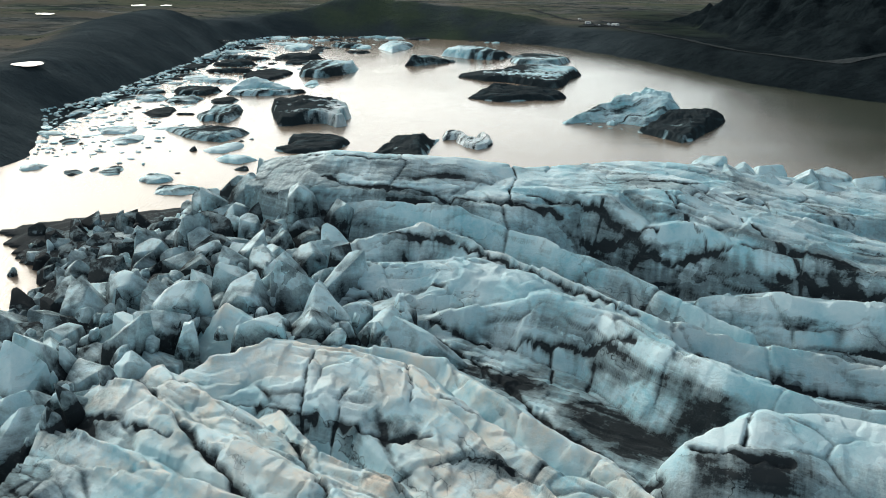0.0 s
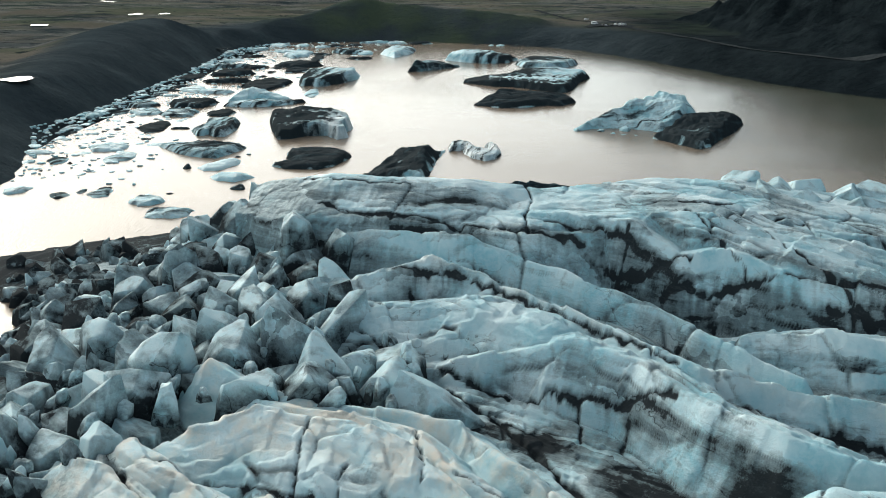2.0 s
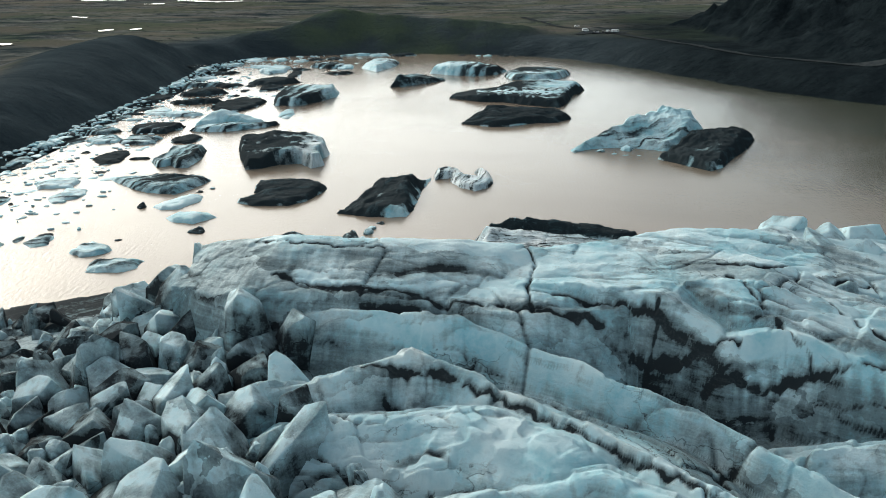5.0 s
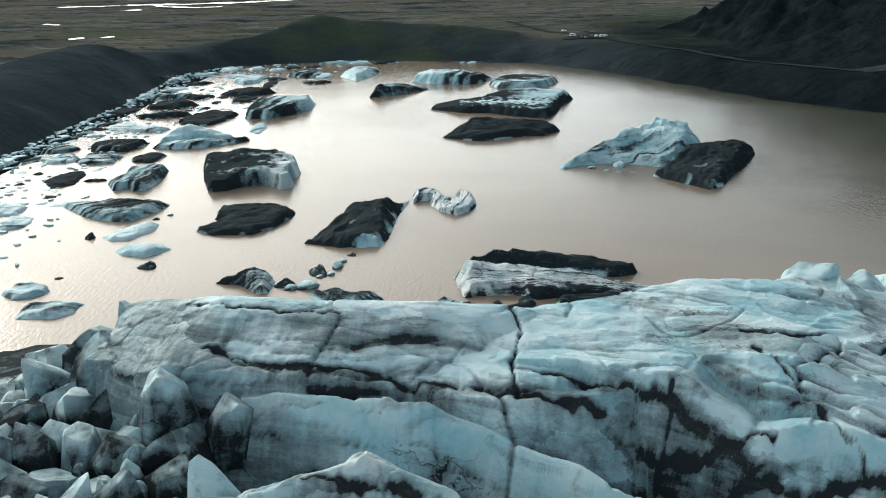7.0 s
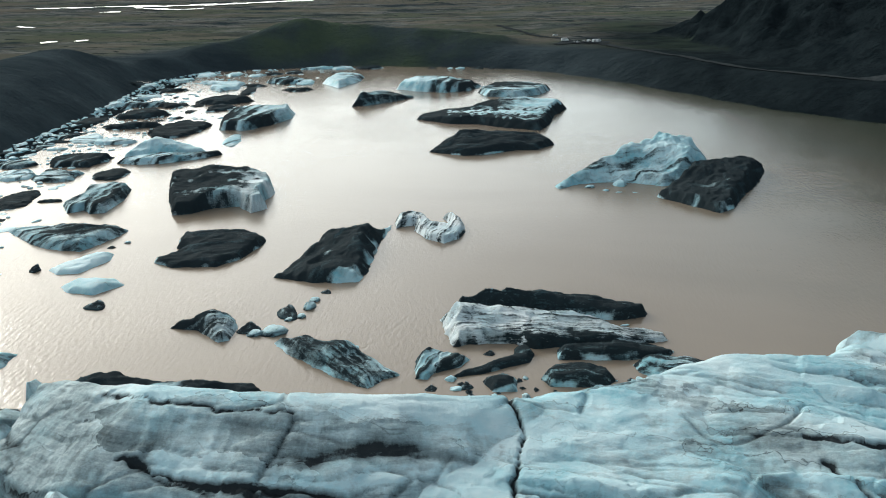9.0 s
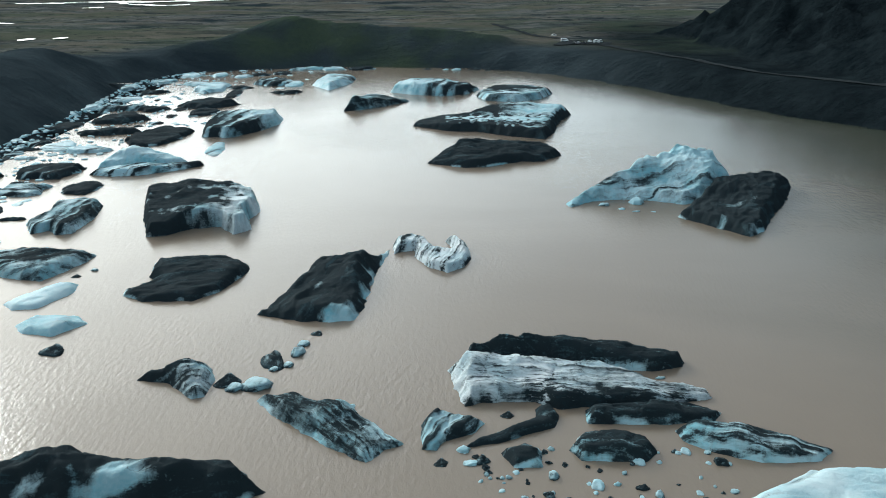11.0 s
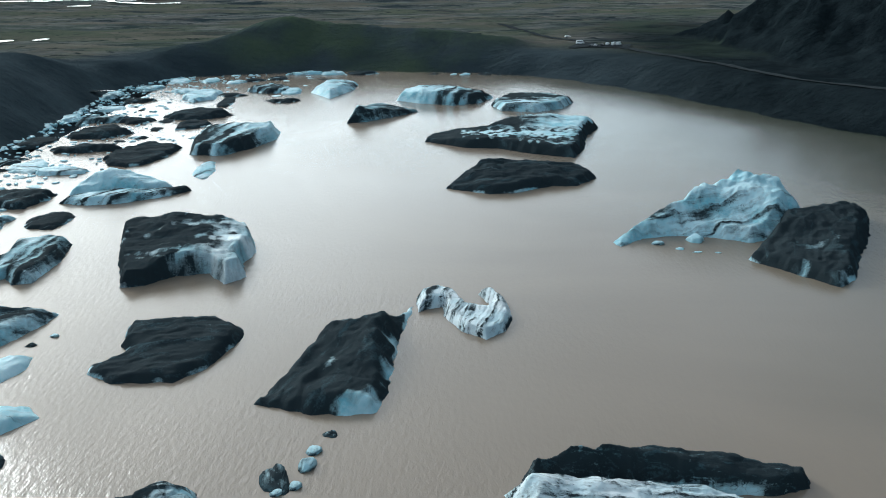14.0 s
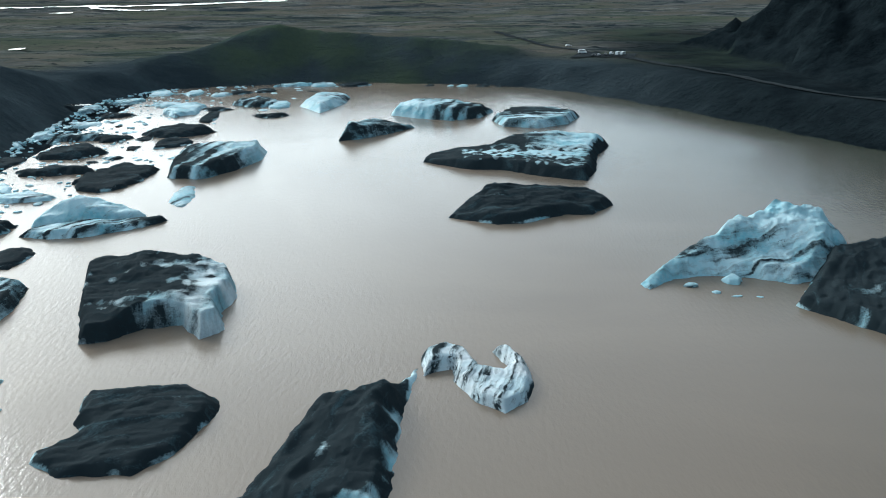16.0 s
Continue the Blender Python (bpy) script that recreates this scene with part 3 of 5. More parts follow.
def glacier_height(x, y):
    wx = x + 0.9 * fbm(x / 14, y / 14, 31, 3)
    wy = y + 0.9 * fbm(x / 14, y / 14, 32, 3)
    base = 7.5 + 1.5 * pn(x / 30, y / 30, 33) - 2.0 * step(10, 40, x) * step(190, 150, y) + 6 * step(100, 60, y)
    margin = step(-36, -52, x)
    base = base * (1 - margin) + (block_top(x, y) - 5.4) * margin
    ax, ay = 0.9 * x - 0.43 * y, 0.43 * x + 0.9 * y
    z, run, off = base, ax, ay
    drop, kind = np.full(x.shape, 9.0), np.zeros(x.shape)
    # jogs that break the crests into blocks
    _, _, j1, j2, jx, jy = cells(x / 9 + 0.3 * pn(x / 6, y / 6, 61), y / 11 + 0.3 * pn(x / 6, y / 6, 62), 63)
    jog = (j1 - 0.5) * 1.1 + jx * (j2 - 0.5) * 1.4
    for n, (pts, near, wide, cliff, far, soft) in enumerate(RIDGES):
        r, s, d = ridge(wx, wy, pts, near, far, soft, wide, cliff)
        r = r + jog * (0.3 if n < 2 else 0.5) * step(8, 0, np.abs(d)) + 0.45 * pn(s / 8, d / 3, 70 + n) * step(0.5, 4, np.abs(d))
        win = r > z
        z, run, off = np.where(win, r, z), np.where(win, s + 60 * n, run), np.where(win, d, off)
        kind = np.where(win, n, kind)
        drop = np.where(win, np.where(d > 0, near * np.clip(d, 0, wide) + cliff * np.clip(d - wide, 0, 99), -d * far), drop)
    loaf = kind == 8
    run, off = np.where(loaf, 1.2 * ax + 0.3 * ay, run), np.where(loaf, ay, off)
    flat = np.isin(kind, (1, 2))
    run, off = np.where(flat, 0.97 * x - 0.25 * y, run), np.where(flat, 0.25 * x + 0.97 * y, off)
    # long plates that run with the crests, and blocks between cross joints
    high = step(4, 8, z)
    calm = (1 - 0.55 * step(198, 208, y) * step(46, 34, x)) * (1 - 0.85 * loaf) * (1 - 0.3 * step(198, 208, y))
    kx, ky = run + 1.2 * fbm(x / 9, y / 9, 41, 2), off + 0.9 * fbm(x / 9, y / 9, 42, 2)
    _, gap0, t1, t2, ux, uy = cells(kx / 24, ky / 2.6, 45)
    z = z + high * calm * ((t1 - 0.5) * 0.8 + ux * (t2 - 0.5) * 1.2 + uy * (t1 - 0.3) * 0.9)
    seam = (1 - loaf) * np.exp(-(gap0 / 0.07) ** 2) * step(-0.15, 0.15, pn(x / 11, y / 11, 46))
    qx, qy = ax + 1.5 * fbm(x / 9, y / 9, 41, 2), ay + 1.5 * fbm(x / 9, y / 9, 42, 2)
    _, gap, r1, r2, ox, oy = cells(qx / 15, qy / 9, 43)
    z = z + high * calm * ((r1 - 0.5) * 0.6 + ox * (r2 - 0.5) * 1.5 + oy * (r1 - 0.5) * 0.9)
    crack = np.exp(-(gap / 0.035) ** 2) * step(-0.1, 0.2, pn(x / 14, y / 14, 44))
    _, gap2, s1, s2, px, py = cells(kx / 6.5 + 3, ky / 3.4, 47)
    z = z + high * calm * ((s1 - 0.5) * 0.35 + px * (s2 - 0.5) * 1.2 + py * (s1 - 0.5) * 0.8)
    crack2 = np.exp(-(gap2 / 0.05) ** 2) * step(0.1, 0.35, pn(x / 18, y / 18, 48))
    bare = 1 - 0.45 * step(198, 206, y) * step(44, 34, x)
    crack, crack2, seam = crack * bare, crack2 * bare ** 2, seam * bare
    z = z - high * (0.7 * crack + 0.3 * crack2 + 0.5 * seam)
    z = z + high * 0.35 * fbm(run / 2.6, drop / 18, 72, 2) * step(1, 4, drop) * (off > 0)
    # ledges on the faces, each with its ash seam
    rung = drop + 1.6 * fbm(run / 16, drop / 9, 64, 3) + 3 * hash2(kind, kind * 0, 9)
    turn = np.abs((rung / 4.6) % 1.0 - 0.5) * 4.6
    gate = step(-0.12, 0.2, pn(run / 13, drop / 6, 65)) * step(1.2, 2.5, drop) * (np.abs(off) < 30) * (kind != 8) * (1 - 0.6 * (kind == 1))
    ledge = np.exp(-(turn / 0.38) ** 2) * gate * bare
    z = z - 0.45 * ledge * high
    lines = 0.55 * crack + 0.3 * crack2 + 0.4 * seam + 0.75 * ledge
    dirt = np.zeros(x.shape)
    runs = step(-0.25, 0.35, pn(x / 0.9, y / 9, 73) + 0.5 * pn(x / 2.6, y / 12, 74))
    rag_x, rag_y = x + 0.6 * fbm(x / 2.0, y / 2.0, 75, 4), y + 0.6 * fbm(x / 2.0, y / 2.0, 76, 4)
    stain = np.zeros(x.shape)
    swell = np.clip(0.75 + 1.3 * pn(x / 3.5, y / 3.5, 77), 0.25, 1.5)
    for pts, wide, deep, fall in JOINTS:
        c0, c1 = np.searchsorted(x[0], (min(p[0] for p in pts) - 8, max(p[0] for p in pts) + 8))
        r0, r1 = np.searchsorted(y[:, 0], (min(p[1] for p in pts) - 8, max(p[1] for p in pts) + 8))
        win = np.s_[r0:r1, c0:c1]
        d, side, _ = along(rag_x[win], rag_y[win], pts)
        cut = np.exp(-(d / (0.92 * wide * swell[win])) ** 2)
        z[win] = z[win] - deep * cut
        lines[win] = np.maximum(lines[win], 1.2 * cut)
        if fall:
            stain[win] = np.maximum(stain[win], np.where(side > 0, np.exp(-d / fall) * (0.25 + 0.75 * runs[win]), 0))
    dirt = dirt + 0.60 * stain
    z[1:-1, 1:-1] = 0.5 * z[1:-1, 1:-1] + 0.125 * (z[:-2, 1:-1] + z[2:, 1:-1] + z[1:-1, :-2] + z[1:-1, 2:])
    z = z + 0.15 * fbm(x / 5, y / 5, 51) + 0.07 * fbm(x / 1.4, y / 1.4, 52, 2)
    # ash layers on faces below crests; darker at their feet, between blocks, in hollows
    layer = pn(run / 24, drop / 4.5, 53) + 0.6 * pn(run / 8, drop / 7, 54)
    fresh = 1 - 0.45 * step(140, 128, y) * step(24, 12, x)
    dirt = dirt - 0.12 * step(165, 140, y) * step(30, 15, x)
    dirt = dirt + 0.42 * fresh * step(0.8, 2.5, drop) * layer + 0.36 * step(3.0, 7, drop) * step(-0.3, 0.2, pn(run / 17, drop / 8, 67)) + 0.14 * step(18, 40, x) * step(208, 196, y) * step(1, 4, drop) + 0.6 * (kind == 12) + 0.35 * fbm(ax / 26, ay / 8, 55) - 0.02 + 0.50 * margin * (1 - 0.2 * step(196, 210, y)) + 0.34 * np.isin(kind, (0, 3)) * step(2, 5, drop) * step(-0.2, 0.3, pn(run / 11, drop / 12, 69)) + 0.5 * step(-74, -108, x)
    smear = step(0.02, 0.40, fbm(run / 3.2, drop / 16, 71, 3)) * step(1.0, 4.0, drop) * (off > 0) * (kind < 8)
    dirt = dirt + 0.12 * smear
    veil = step(-0.25, 0.35, fbm(run / 22, (drop + 0.06 * run) / 2.6, 78, 4)) * step(-0.3, 0.3, fbm(x / 30, y / 30, 79, 2))
    dirt = dirt + np.isin(kind, (0, 1, 2, 3)) * (0.02 + 0.26 * veil + 0.12 * step(-24, -44, x) + 0.10 * flat)
    dirt = np.minimum(dirt, 0.54 + 0.13 * runs * step(-0.1, 0.3, pn(x / 7, y / 5, 80)))
    for cx, cy, rx, ry, much in DARK_PATCHES:
        dirt = dirt + much * step(1.25, 0.55, np.hypot((wx - cx) / rx, (wy - cy) / ry)) * (0.75 + 0.8 * pn(x / 4, y / 3, 68))
    dirt[1:-1, 1:-1] = 0.4 * dirt[1:-1, 1:-1] + 0.15 * (dirt[:-2, 1:-1] + dirt[2:, 1:-1] + dirt[1:-1, :-2] + dirt[1:-1, 2:])
    lines[1:-1, 1:-1] = 0.6 * lines[1:-1, 1:-1] + 0.10 * (lines[:-2, 1:-1] + lines[2:, 1:-1] + lines[1:-1, :-2] + lines[1:-1, 2:])
    dirt = dirt + lines
    edge = inside(x + 3 * pn(x / 8, y / 8, 57), y + 3 * pn(x / 8, y / 8, 58),
                  [(-140, -300), (-118, 60), (-108.4, 160.1), (-104.6, 199.4), (-120.8, 224.4), (-136.8, 245.9), (-123.7, 259.8), (-102.6, 271.3), (-88.3, 276.7), (-63.5, 271.3), (-32.2, 263.5), (-0.5, 256),
                   (31.3, 259.1), (52.7, 264), (84.8, 270), (155.5, 278.8), (311.7, 310.9), (300, -300)])
    toe = np.where(x < -55, 0.08, 1.6)
    # the front falls away behind the rim
    front = RIM + RIM_EAST
    past = y - np.interp(x, [p[0] for p in front], [p[1] for p in front])
    z = np.where(x > -76, np.minimum(z, np.interp(x, [p[0] for p in front], [p[2] for p in front]) + 1.5 - 1.5 * np.clip(past - 3, 0, 99)), z)
    z = z + 0.5 * fbm(x / 3, y / 3, 59) * step(25, 12, edge)
    dirt = dirt + 0.5 * step(22, 10, edge) * step(-50, -62, x)
    z = np.minimum(z, LEVEL + np.where(edge > 0, 0.6 + toe * edge, -0.5 + 1.5 * edge))
    silt = 0.8 * np.isin(kind, (9, 10, 11, 13, 15, 16, 17, 18)) * step(5, 0.5, drop) + 0.7 * step(14, 6, np.hypot(x - 2, (y - 101) * 1.3)) + 0.35 * (kind == 5) * step(3, 0.5, drop)
    dirt = dirt + 0.35 * step(18, 6, np.hypot(x - 4, (y - 101) * 1.2)) * (0.7 + pn(x / 3, y / 3, 66))
    return z.clip(-10, 40), dirt, edge, run, off, silt


ix, iy = np.meshgrid(spread(-56, 90, 0.25, -150, 262, 1.04), spread(90, 244, 0.25, -250, 290, 1.05))
iz, idirt, iedge, irun, ioff, isilt = glacier_height(ix, iy)
me = grid_mesh("glacier", ix, iy, iz, iedge > -2.0, (("dirt", idirt), ("strat", np.stack([irun, ioff, iz], -1)), ("band", np.full(iz.shape, 0.30)), ("silt", isilt)))
me.materials.append(glacier_ice)
glacier = tagged(new("glacier", me), "crevassed pale blue glacier tongue streaked with black ash", "glacier", kind="structure")


def block_mesh(name, seed, tall=1.0, dirt=0.15):
    """A broken ice block with rounded facets."""
    rng = random.Random(seed)
    bm = bmesh.new()
    bmesh.ops.create_icosphere(bm, subdivisions=4, radius=1.0)
    planes = [(Vector((rng.uniform(-0.7, 0.7), rng.uniform(-0.7, 0.7), 1)).normalized(), rng.uniform(0.65, 0.95) * tall),
              (Vector((0, 0, -1)), 1.2)]
    turn = rng.uniform(0, 6.28)
    for n in range(rng.choice((5, 6, 6, 7))):
        a = turn + n * 6.28 / 6 + rng.uniform(-0.35, 0.35)
        planes.append((Vector((math.cos(a), math.sin(a), rng.uniform(-0.05, 0.40))).normalized(), rng.uniform(0.5, 1.0)))
    for n in range(4):
        a = rng.uniform(0, 6.28)
        planes.append((Vector((math.cos(a), math.sin(a), rng.uniform(0.5, 1.2))).normalized(), rng.uniform(0.75, 1.0) * tall))
    off = Vector((rng.uniform(0, 50), rng.uniform(0, 50), rng.uniform(0, 50)))
    for v in bm.verts:
        u = v.co.normalized()
        s = sum(max(0.0, u.dot(n) / d) ** 160 for n, d in planes) ** (-1 / 160)
        v.co = u * s
        v.co += u * (0.13 * noise.noise(v.co * 1.6 + off) + 0.04 * noise.noise(v.co * 5 + off))
    me = bpy.data.meshes.new(name)
    bm.to_mesh(me)
    bm.free()
    me.polygons.foreach_set("use_smooth", np.ones(len(me.polygons), bool))
    co = np.zeros(len(me.vertices) * 3, np.float32)
    me.vertices.foreach_get("co", co)
    co = co.reshape(-1, 3)
    at = me.attributes.new("dirt", "FLOAT", "POINT")
    # ash at random, and darker in the lower half
    at.data.foreach_set("value", (dirt + 0.35 * fbm(co[:, 0] * 1.5 + seed, co[:, 2] * 1.5 + co[:, 1], seed) + 0.5 * step(0.35, -0.35, co[:, 2])).astype(np.float32))
    at = me.attributes.new("band", "FLOAT", "POINT")
    at.data.foreach_set("value", np.full(len(co), 0.45, np.float32))
    at = me.attributes.new("strat", "FLOAT_VECTOR", "POINT")
    at.data.foreach_set("vector", (co[:, (1, 2, 0)] * 3 + seed).astype(np.float32).ravel())
    return me


# ---- seracs: the broken margin, block by block ----


def serac(seed, x, y, top, near, clean=False):
    """A block that fills its place between its neighbours near (offsets in plan), with a broken tilted top."""
    r = random.Random(seed)
    high = 5.5
    planes = [((0, 0, -1), 4.0)]
    for ox, oy in near:
        n = Vector((ox, oy, 0)).normalized()
        tilt = r.uniform(-0.05, 0.30)
        n = Vector((n.x, n.y, tilt)).normalized()
        planes.append((tuple(n), 0.5 * math.hypot(ox, oy) * r.uniform(0.96, 1.10)))
    a = r.uniform(0, 6.28)
    lean = r.uniform(0.2, 0.9)
    planes.append((tuple(Vector((math.cos(a) * lean, math.sin(a) * lean, 1)).normalized()), high * 0.93))
    for i in range(r.choice((1, 2, 2, 3))):
        a = r.uniform(0, 6.28)
        lean = r.uniform(0.6, 1.6)
        planes.append((tuple(Vector((math.cos(a) * lean, math.sin(a) * lean, 1)).normalized()), r.uniform(3.6, 5.0)))
    bm = bmesh.new()
    bmesh.ops.create_cube(bm, size=30.0)
    for n, d in planes:
        bmesh.ops.bisect_plane(bm, geom=bm.verts[:] + bm.edges[:] + bm.faces[:], plane_co=Vector(n) * d, plane_no=n, clear_outer=True)
        bmesh.ops.holes_fill(bm, edges=bm.edges[:])
    bmesh.ops.remove_doubles(bm, verts=bm.verts[:], dist=0.25)
    bmesh.ops.bevel(bm, geom=bm.edges[:], offset=r.uniform(0.15, 0.55), segments=2, profile=0.55, affect="EDGES", clamp_overlap=True)
    bmesh.ops.triangulate(bm, faces=bm.faces[:])
    for cut in range(2):
        bmesh.ops.subdivide_edges(bm, edges=[e for e in bm.edges if e.calc_length() > 1.3], cuts=1)
        bmesh.ops.triangulate(bm, faces=bm.faces[:])
    bmesh.ops.recalc_face_normals(bm, faces=bm.faces[:])
    me = bpy.data.meshes.new("serac")
    bm.to_mesh(me)
    bm.free()
    co = np.zeros(len(me.vertices) * 3, np.float32)
    me.vertices.foreach_get("co", co)
    co = co.reshape(-1, 3).astype(float)
    wob = fbm(co[:, 0] / 3 + seed, co[:, 2] / 3 + co[:, 1] / 3, seed, 3)
    co = co * (1 + 0.045 * wob + 0.02 * fbm(co[:, 0] + seed, co[:, 2] + co[:, 1], seed + 3, 2))[:, None]
    me.vertices.foreach_set("co", co.astype(np.float32).ravel())
    me.polygons.foreach_set("use_smooth", np.ones(len(me.polygons), bool))
    me.set_sharp_from_angle(angle=radians(38))
    ash = r.choice((0.12, 0.20, 0.28, 0.36, 0.46, 0.62)) - 0.06 * (y < 135) + 0.14 * (x < -30 and y > 150) + 0.3 * float(step(-62, -96, np.array(x)))
    if clean:
        ash = r.uniform(0.06, 0.2) if x > 0 else r.uniform(0.16, 0.34) + 0.1 * (y > 150)
    # random ash, plus a darkening towards the foot of the block
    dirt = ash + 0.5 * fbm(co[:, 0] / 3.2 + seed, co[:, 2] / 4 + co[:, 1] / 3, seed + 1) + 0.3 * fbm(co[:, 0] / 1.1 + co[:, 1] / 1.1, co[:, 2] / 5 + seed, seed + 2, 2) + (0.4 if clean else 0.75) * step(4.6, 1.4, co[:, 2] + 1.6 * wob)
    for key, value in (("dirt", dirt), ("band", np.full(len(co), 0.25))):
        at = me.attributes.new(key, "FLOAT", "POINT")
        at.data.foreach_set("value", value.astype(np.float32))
    at = me.attributes.new("strat", "FLOAT_VECTOR", "POINT")
    c, q = math.cos(seed), math.sin(seed)
    at.data.foreach_set("vector", np.stack([c * co[:, 0] + q * co[:, 1] + 9 * seed, c * co[:, 1] - q * co[:, 0], co[:, 2]], -1).astype(np.float32).ravel())
    me.update()
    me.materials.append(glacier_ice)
    ob = new("serac", me)
    ob.parent = glacier
    ob.location = (x, y, top - high)
    return ob


# the blocks that stand out: place and height; then the field round them
NAMED = ((-49, 149, 18.6), (-62.8, 162, 15.4), (-70, 157, 12.6), (-55, 144, 13.8), (-70, 146, 11.4), (-47, 132, 12.8), (-38, 153, 17.8), (-29.5, 157, 18), (-20, 155.5, 15), (-13, 149, 15.4),
         (-7.5, 145, 14.4), (-39, 201, 23.4), (-29, 199.5, 21.4), (-50, 198, 17.0), (-61.5, 195, 17.2), (-64, 187, 11.8), (-43, 163, 17.6), (-40, 179, 16.8), (-31, 178, 18.2), (-24, 169, 16.6), (-34, 169, 16.2),
         (-61.5, 230, 17.8), (-53, 230, 19.4), (-46.5, 224, 23.4), (-56, 221, 19.0), (-49, 213, 20), (-66, 222, 15), (-70, 231, 13.5))
FIELD = [(-26, 203), (-34, 207), (-42, 218), (-44, 230), (-58, 238), (-74, 240), (-88, 252), (-104, 258), (-124, 243), (-112, 215), (-100, 190), (-100, 150), (-90, 120), (-62, 104), (-53, 117), (-46, 127),
         (-43, 139), (-24, 144), (-4, 140), (-4, 149), (-14, 160), (-22, 163), (-19, 174), (-26, 184), (-36, 190)]
rng = random.Random(5)
spots = [(x, y) for x, y, z in NAMED]
for n in range(9000):
    x, y = rng.uniform(-132, -4), rng.uniform(102, 270)
    gap = (4.3 if x < -72 or y > 165 else 5.3) * (1 + 0.35 * pn(x / 14, y / 14, 91))
    if all(((x - a) / 1.3) ** 2 + (y - b) ** 2 > gap * gap for a, b in spots):
        spots.append((x, y))
where = np.array(spots)
in_field = inside(where[:, 0], where[:, 1], FIELD) > 0
tops = block_top(where[:, 0], where[:, 1])
for n, (x, y) in enumerate(spots):
    if n >= len(NAMED) and (not in_field[n] or (x > -68 and y > 237)):
        continue
    gaps = np.hypot(where[:, 0] - x, where[:, 1] - y)
    near = [(where[i, 0] - x, where[i, 1] - y) for i in np.argsort(gaps)[1:10]]
    serac(1000 + n, x, y, NAMED[n][2] if n < len(NAMED) else float(tops[n]) + rng.uniform(-3.8, 0.6) * (1.0 if x > -90 else 0.55), near, n < len(NAMED))

# rounded blocks along the eastern rim
for n, (x, y, top, wide) in enumerate(((59, 237.5, 26.6, 8.5), (67, 234, 25.4, 7.5), (74, 237, 25.2, 8), (82, 233.5, 24.2, 8), (90, 237, 24.0, 8.5), (98, 233, 23.2, 8.5), (63, 228, 24.6, 7), (72, 228.5, 24.0, 7.5), (80, 226, 23.0, 7), (88, 228, 22.8, 8), (106, 237, 22.6, 9))):
    ring = [(wide * rng.uniform(0.9, 1.25) * math.cos(a), wide * rng.uniform(0.75, 1.1) * math.sin(a)) for a in (0.2, 1.1, 2.2, 3.2, 4.3, 5.3)]
    serac(4000 + n, x, y, top - 0.7, ring, True)

# small shards in the gaps
SHARDS = [block_mesh("ice_shard", 700 + n, 1.1, (0.2, 0.5, 0.35, 0.7)[n % 4]) for n in range(12)]
for me in SHARDS:
    me.materials.append(glacier_ice)
shard_spots = [(rng.uniform(-122, -6), rng.uniform(104, 258)) for n in range(900)]
where2 = np.array(shard_spots)
ok = (inside(where2[:, 0], where2[:, 1], FIELD) > -4)
tops = block_top(where2[:, 0], where2[:, 1])
made = 0
for (x, y), good, top in zip(shard_spots, ok, tops):
    gap = np.sort(np.hypot(where[:, 0] - x, where[:, 1] - y))
    if not good or made >= 260 or gap[0] < 2.2:
        continue
    made += 1
    size = rng.uniform(0.9, 2.0)
    ob = new("ice_shard", SHARDS[rng.randrange(12)])
    ob.parent = glacier
    ob.matrix_basis = pose(x, y, float(top) - rng.uniform(2.2, 5.0), rng.uniform(-25, 25), rng.uniform(-25, 25), rng.uniform(0, 360)) @ Matrix.Diagonal((size, size * rng.uniform(0.6, 1), size * rng.uniform(0.9, 1.5), 1))

# ---- icebergs ----


